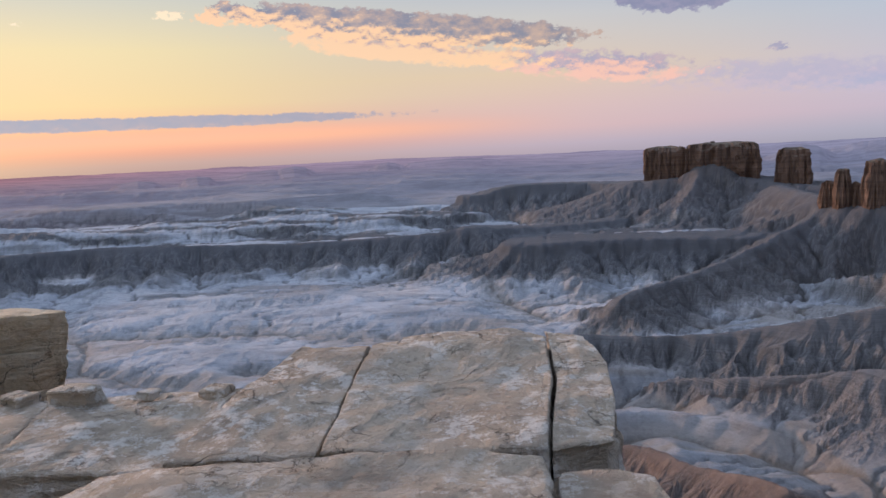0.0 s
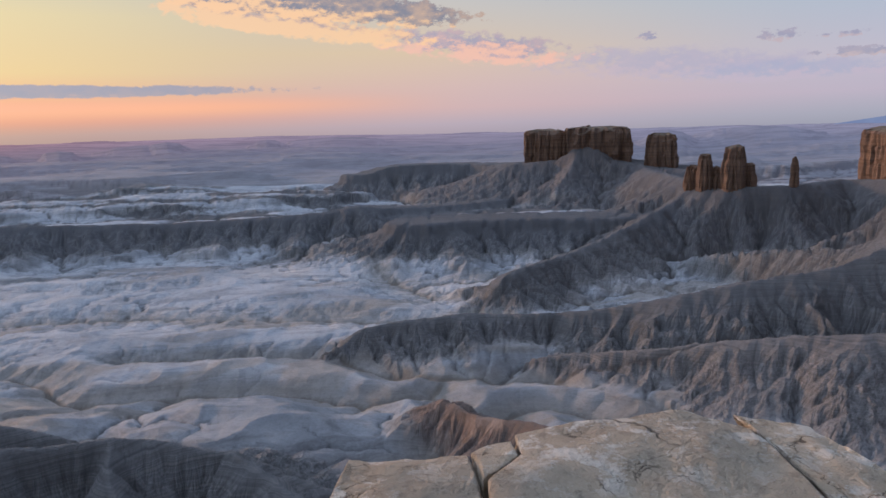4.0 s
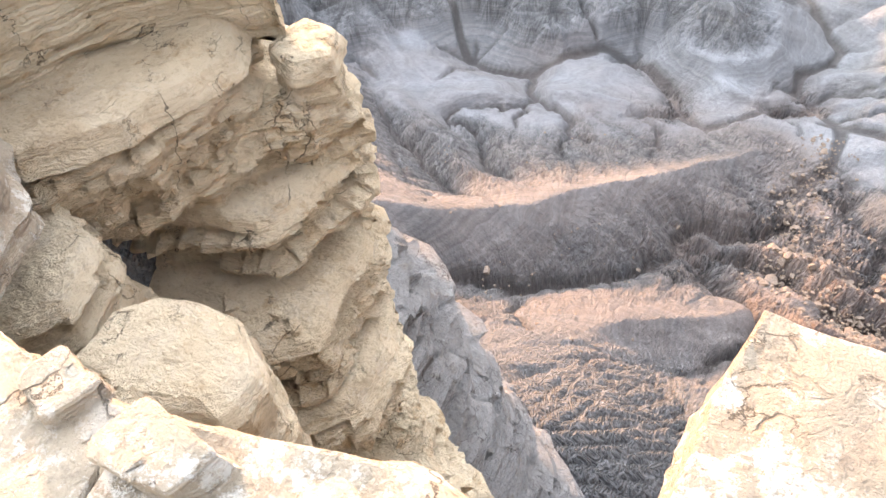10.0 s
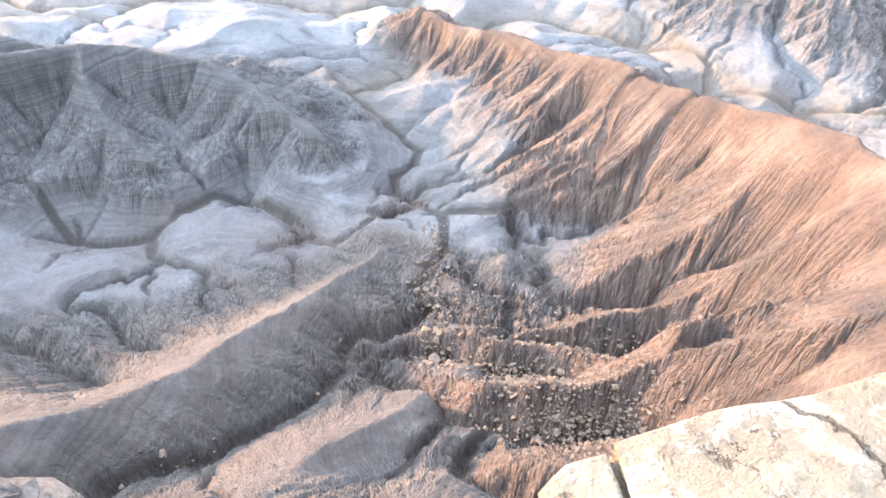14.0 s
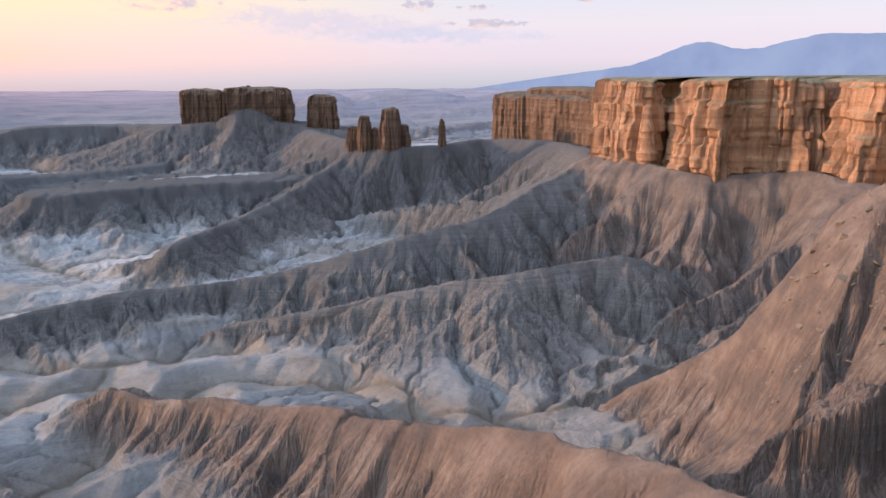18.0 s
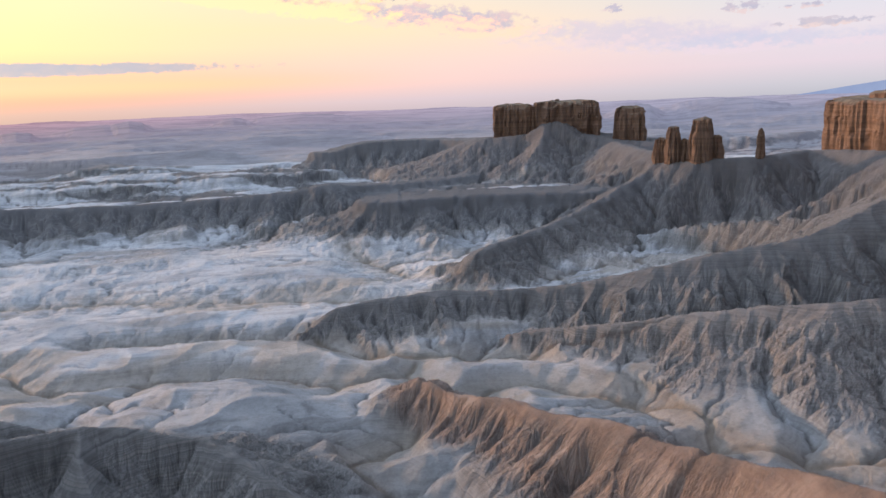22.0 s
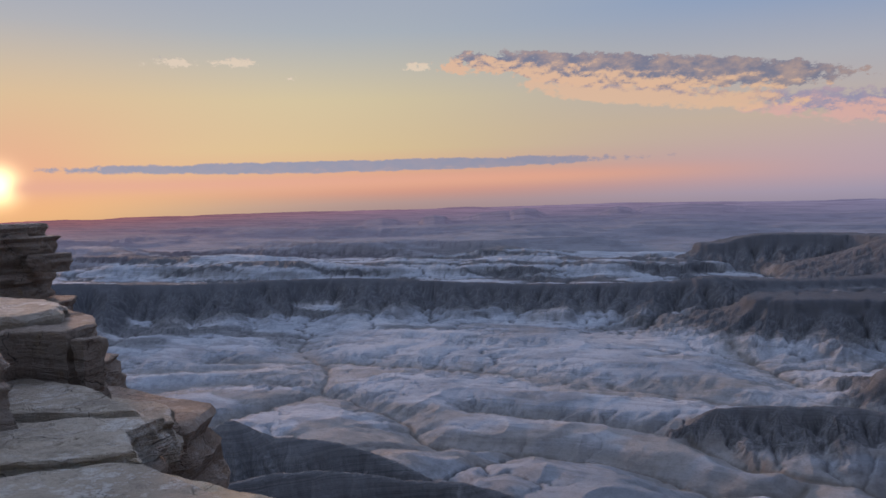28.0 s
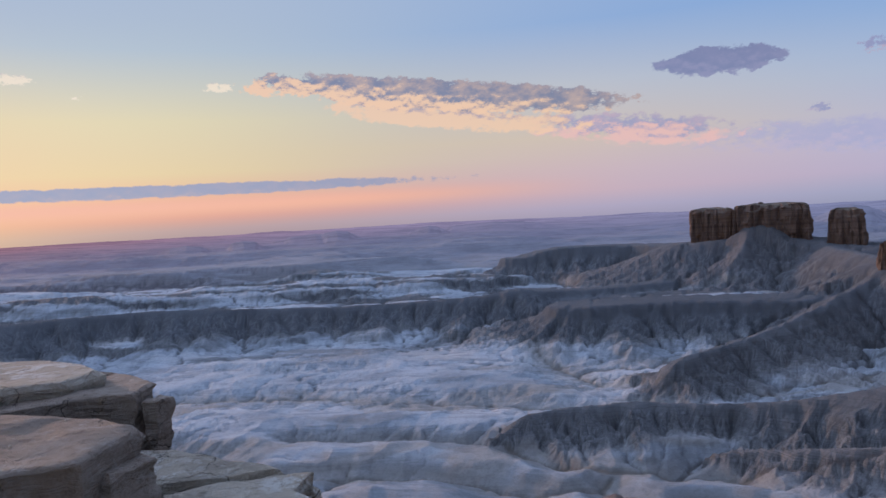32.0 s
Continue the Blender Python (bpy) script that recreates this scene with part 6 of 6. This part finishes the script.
    for o, z, th, sd, lg, ba in lay:
        rock_shape("bed", o, z, th, sd, SHELF_ROCK, res=0.075, edge=0.03, ledge=lg * 0.8, batter=ba, chunk=0.12, round_off=0, parent=prom)


def stone_mesh(name, seed, mat, flat=0.7):
    """An angular chip: the hull of a few random points."""
    rnd = random.Random(seed)
    bm = bmesh.new()
    for _ in range(13):
        v = Vector((rnd.uniform(-1, 1), rnd.uniform(-0.8, 0.8), rnd.uniform(-1, 1) * flat))
        bm.verts.new(v.normalized() * rnd.uniform(0.75, 1.0) * Vector((1, 0.85, flat)).length / 1.4)
    for v in bm.verts:
        v.co.z *= flat
    res = bmesh.ops.convex_hull(bm, input=bm.verts)
    bmesh.ops.delete(bm, geom=[g for g in res["geom_interior"] if isinstance(g, bmesh.types.BMVert)], context="VERTS")
    me = bpy.data.meshes.new(name)
    bm.to_mesh(me)
    bm.free()
    me.materials.append(mat)
    return me


def build_stones():
    rnd = random.Random(9)
    bpy.context.view_layer.update()
    dg = bpy.context.evaluated_depsgraph_get()
    chips = [stone_mesh("stone", 500 + i, CREAM_ROCK, 0.45 + 0.08 * i) for i in range(6)]
    greys = [stone_mesh("stone", 520 + i, SLAB_ROCK, 0.4 + 0.08 * i) for i in range(4)]

    def lay(x, y, r, meshes, label, group, sink=0.3, top=165.0):
        hit, loc, nor, _, ob, _ = scene.ray_cast(dg, (x, y, top), (0, 0, -1))
        if not hit:
            return
        ob = new("stone", rnd.choice(meshes))
        q = (nor * 0.7 + Vector((0, 0, 0.3))).to_track_quat("Z", "Y")
        ob.matrix_world = Matrix.LocRotScale(loc + Vector((0, 0, r * (0.42 - sink))), q @ Euler((0, 0, rnd.uniform(0, 6.28))).to_quaternion(), (r, r * rnd.uniform(0.7, 1.1), r * rnd.uniform(0.6, 1.0)))
        tagged(ob, label, "stone", group)
    for _ in range(46):
        lay(rnd.uniform(-5.6, -4.2), rnd.uniform(5.9, 6.9), rnd.choice((0.04, 0.05, 0.07, 0.09, 0.12)), chips, "angular cream sandstone fragment in the hollow", "fragments in the hollow", top=156.9)
    for _ in range(40):
        lay(rnd.uniform(-4.8, -1.6), rnd.uniform(4.9, 5.4), rnd.choice((0.03, 0.04, 0.06, 0.1)), chips, "small sandstone fragment on the ledge", "fragments on the ledge", top=157.6)
    for _ in range(26):
        lay(rnd.uniform(-3.6, -1.6), rnd.uniform(4.6, 5.2), rnd.choice((0.015, 0.02, 0.035)), greys, "thin grey sandstone flake on the slab", "flakes on the slab")
    for _ in range(18):
        lay(rnd.uniform(-9.5, -6.4), rnd.uniform(8.0, 9.7), rnd.choice((0.02, 0.03, 0.05)), greys, "thin grey sandstone flake on the ledge", "flakes on the ledge")


def build_boulder_field():
    """Blocks fallen from the rim, strewn over the wash head: the biggest as things, the rest as one spread."""
    rnd = random.Random(21)
    base = [stone_mesh("boulder", 540 + i, SCREE_ROCK, 0.6 + 0.05 * i) for i in range(6)]
    spots = []
    for _ in range(2600):
        t = rnd.random()
        az = -14 - 22 * t + rnd.gauss(0, 3.2)
        el = -47.5 - 4.5 * math.sin(t * 3) + rnd.gauss(0, 2.4)
        spots.append((az, el, min(1.3, 0.13 + rnd.expovariate(5.2))))
    for _ in range(500):
        spots.append((rnd.gauss(-9.5, 1.6), rnd.uniform(-50, -38), 0.15 + rnd.expovariate(4.0)))
    for _ in range(260):
        spots.append((rnd.uniform(-71, -59), rnd.uniform(-17, -11), min(2.2, 0.25 + rnd.expovariate(2.2))))
    for _ in range(200):
        spots.append((rnd.uniform(-5, 30), rnd.uniform(-62, -40), 0.1 + rnd.expovariate(6.0)))
    d = np.array([150 / math.tan(radians(-e)) if e < -30 else 255.0 + 55.0 * ((a * 7.31) % 1.0) for a, e, _ in spots])
    xs = np.array([HOME[0] - dd * math.sin(radians(a)) for dd, (a, _, _) in zip(d, spots)])
    ys = np.array([HOME[1] + dd * math.cos(radians(a)) for dd, (a, _, _) in zip(d, spots)])
    for _ in range(3):
        zs = ground_height(xs, ys)
        near = np.array([e < -30 for _, e, _ in spots])
        dn = np.where(near, (HOME[2] - zs) / np.tan(np.radians([-e for _, e, _ in spots])), d)
        d = 0.5 * d + 0.5 * dn
        xs = HOME[0] - d * np.sin(np.radians([a for a, _, _ in spots]))
        ys = HOME[1] + d * np.cos(np.radians([a for a, _, _ in spots]))
    zs = ground_height(xs, ys)
    order = sorted(range(len(spots)), key=lambda i: -spots[i][2])
    V, F = [], []
    for n, i in enumerate(order):
        r = spots[i][2]
        me = rnd.choice(base)
        m = Matrix.LocRotScale((xs[i], ys[i], zs[i] + 0.25 * r), Euler((rnd.uniform(-0.4, 0.4), rnd.uniform(-0.4, 0.4), rnd.uniform(0, 6.28))), (r, r * rnd.uniform(0.7, 1.2), r * rnd.uniform(0.6, 1.0)))
        if n < 90:
            ob = new("boulder", me)
            ob.matrix_world = m
            tagged(ob, "fallen angular sandstone boulder in the rubble field", "boulder", "boulders in the rubble field")
        else:
            off = len(V)
            V += [tuple(m @ v.co) for v in me.vertices]
            F += [tuple(off + q for q in p.vertices) for p in me.polygons]
    tagged(mesh_object("rubble", V, F, SCREE_ROCK), "strewn sandstone rubble over the wash head", "rubble", kind="stuff")


build_slab()
build_nose()
build_buttress()
build_left_ledges()
build_stones()
build_boulder_field()
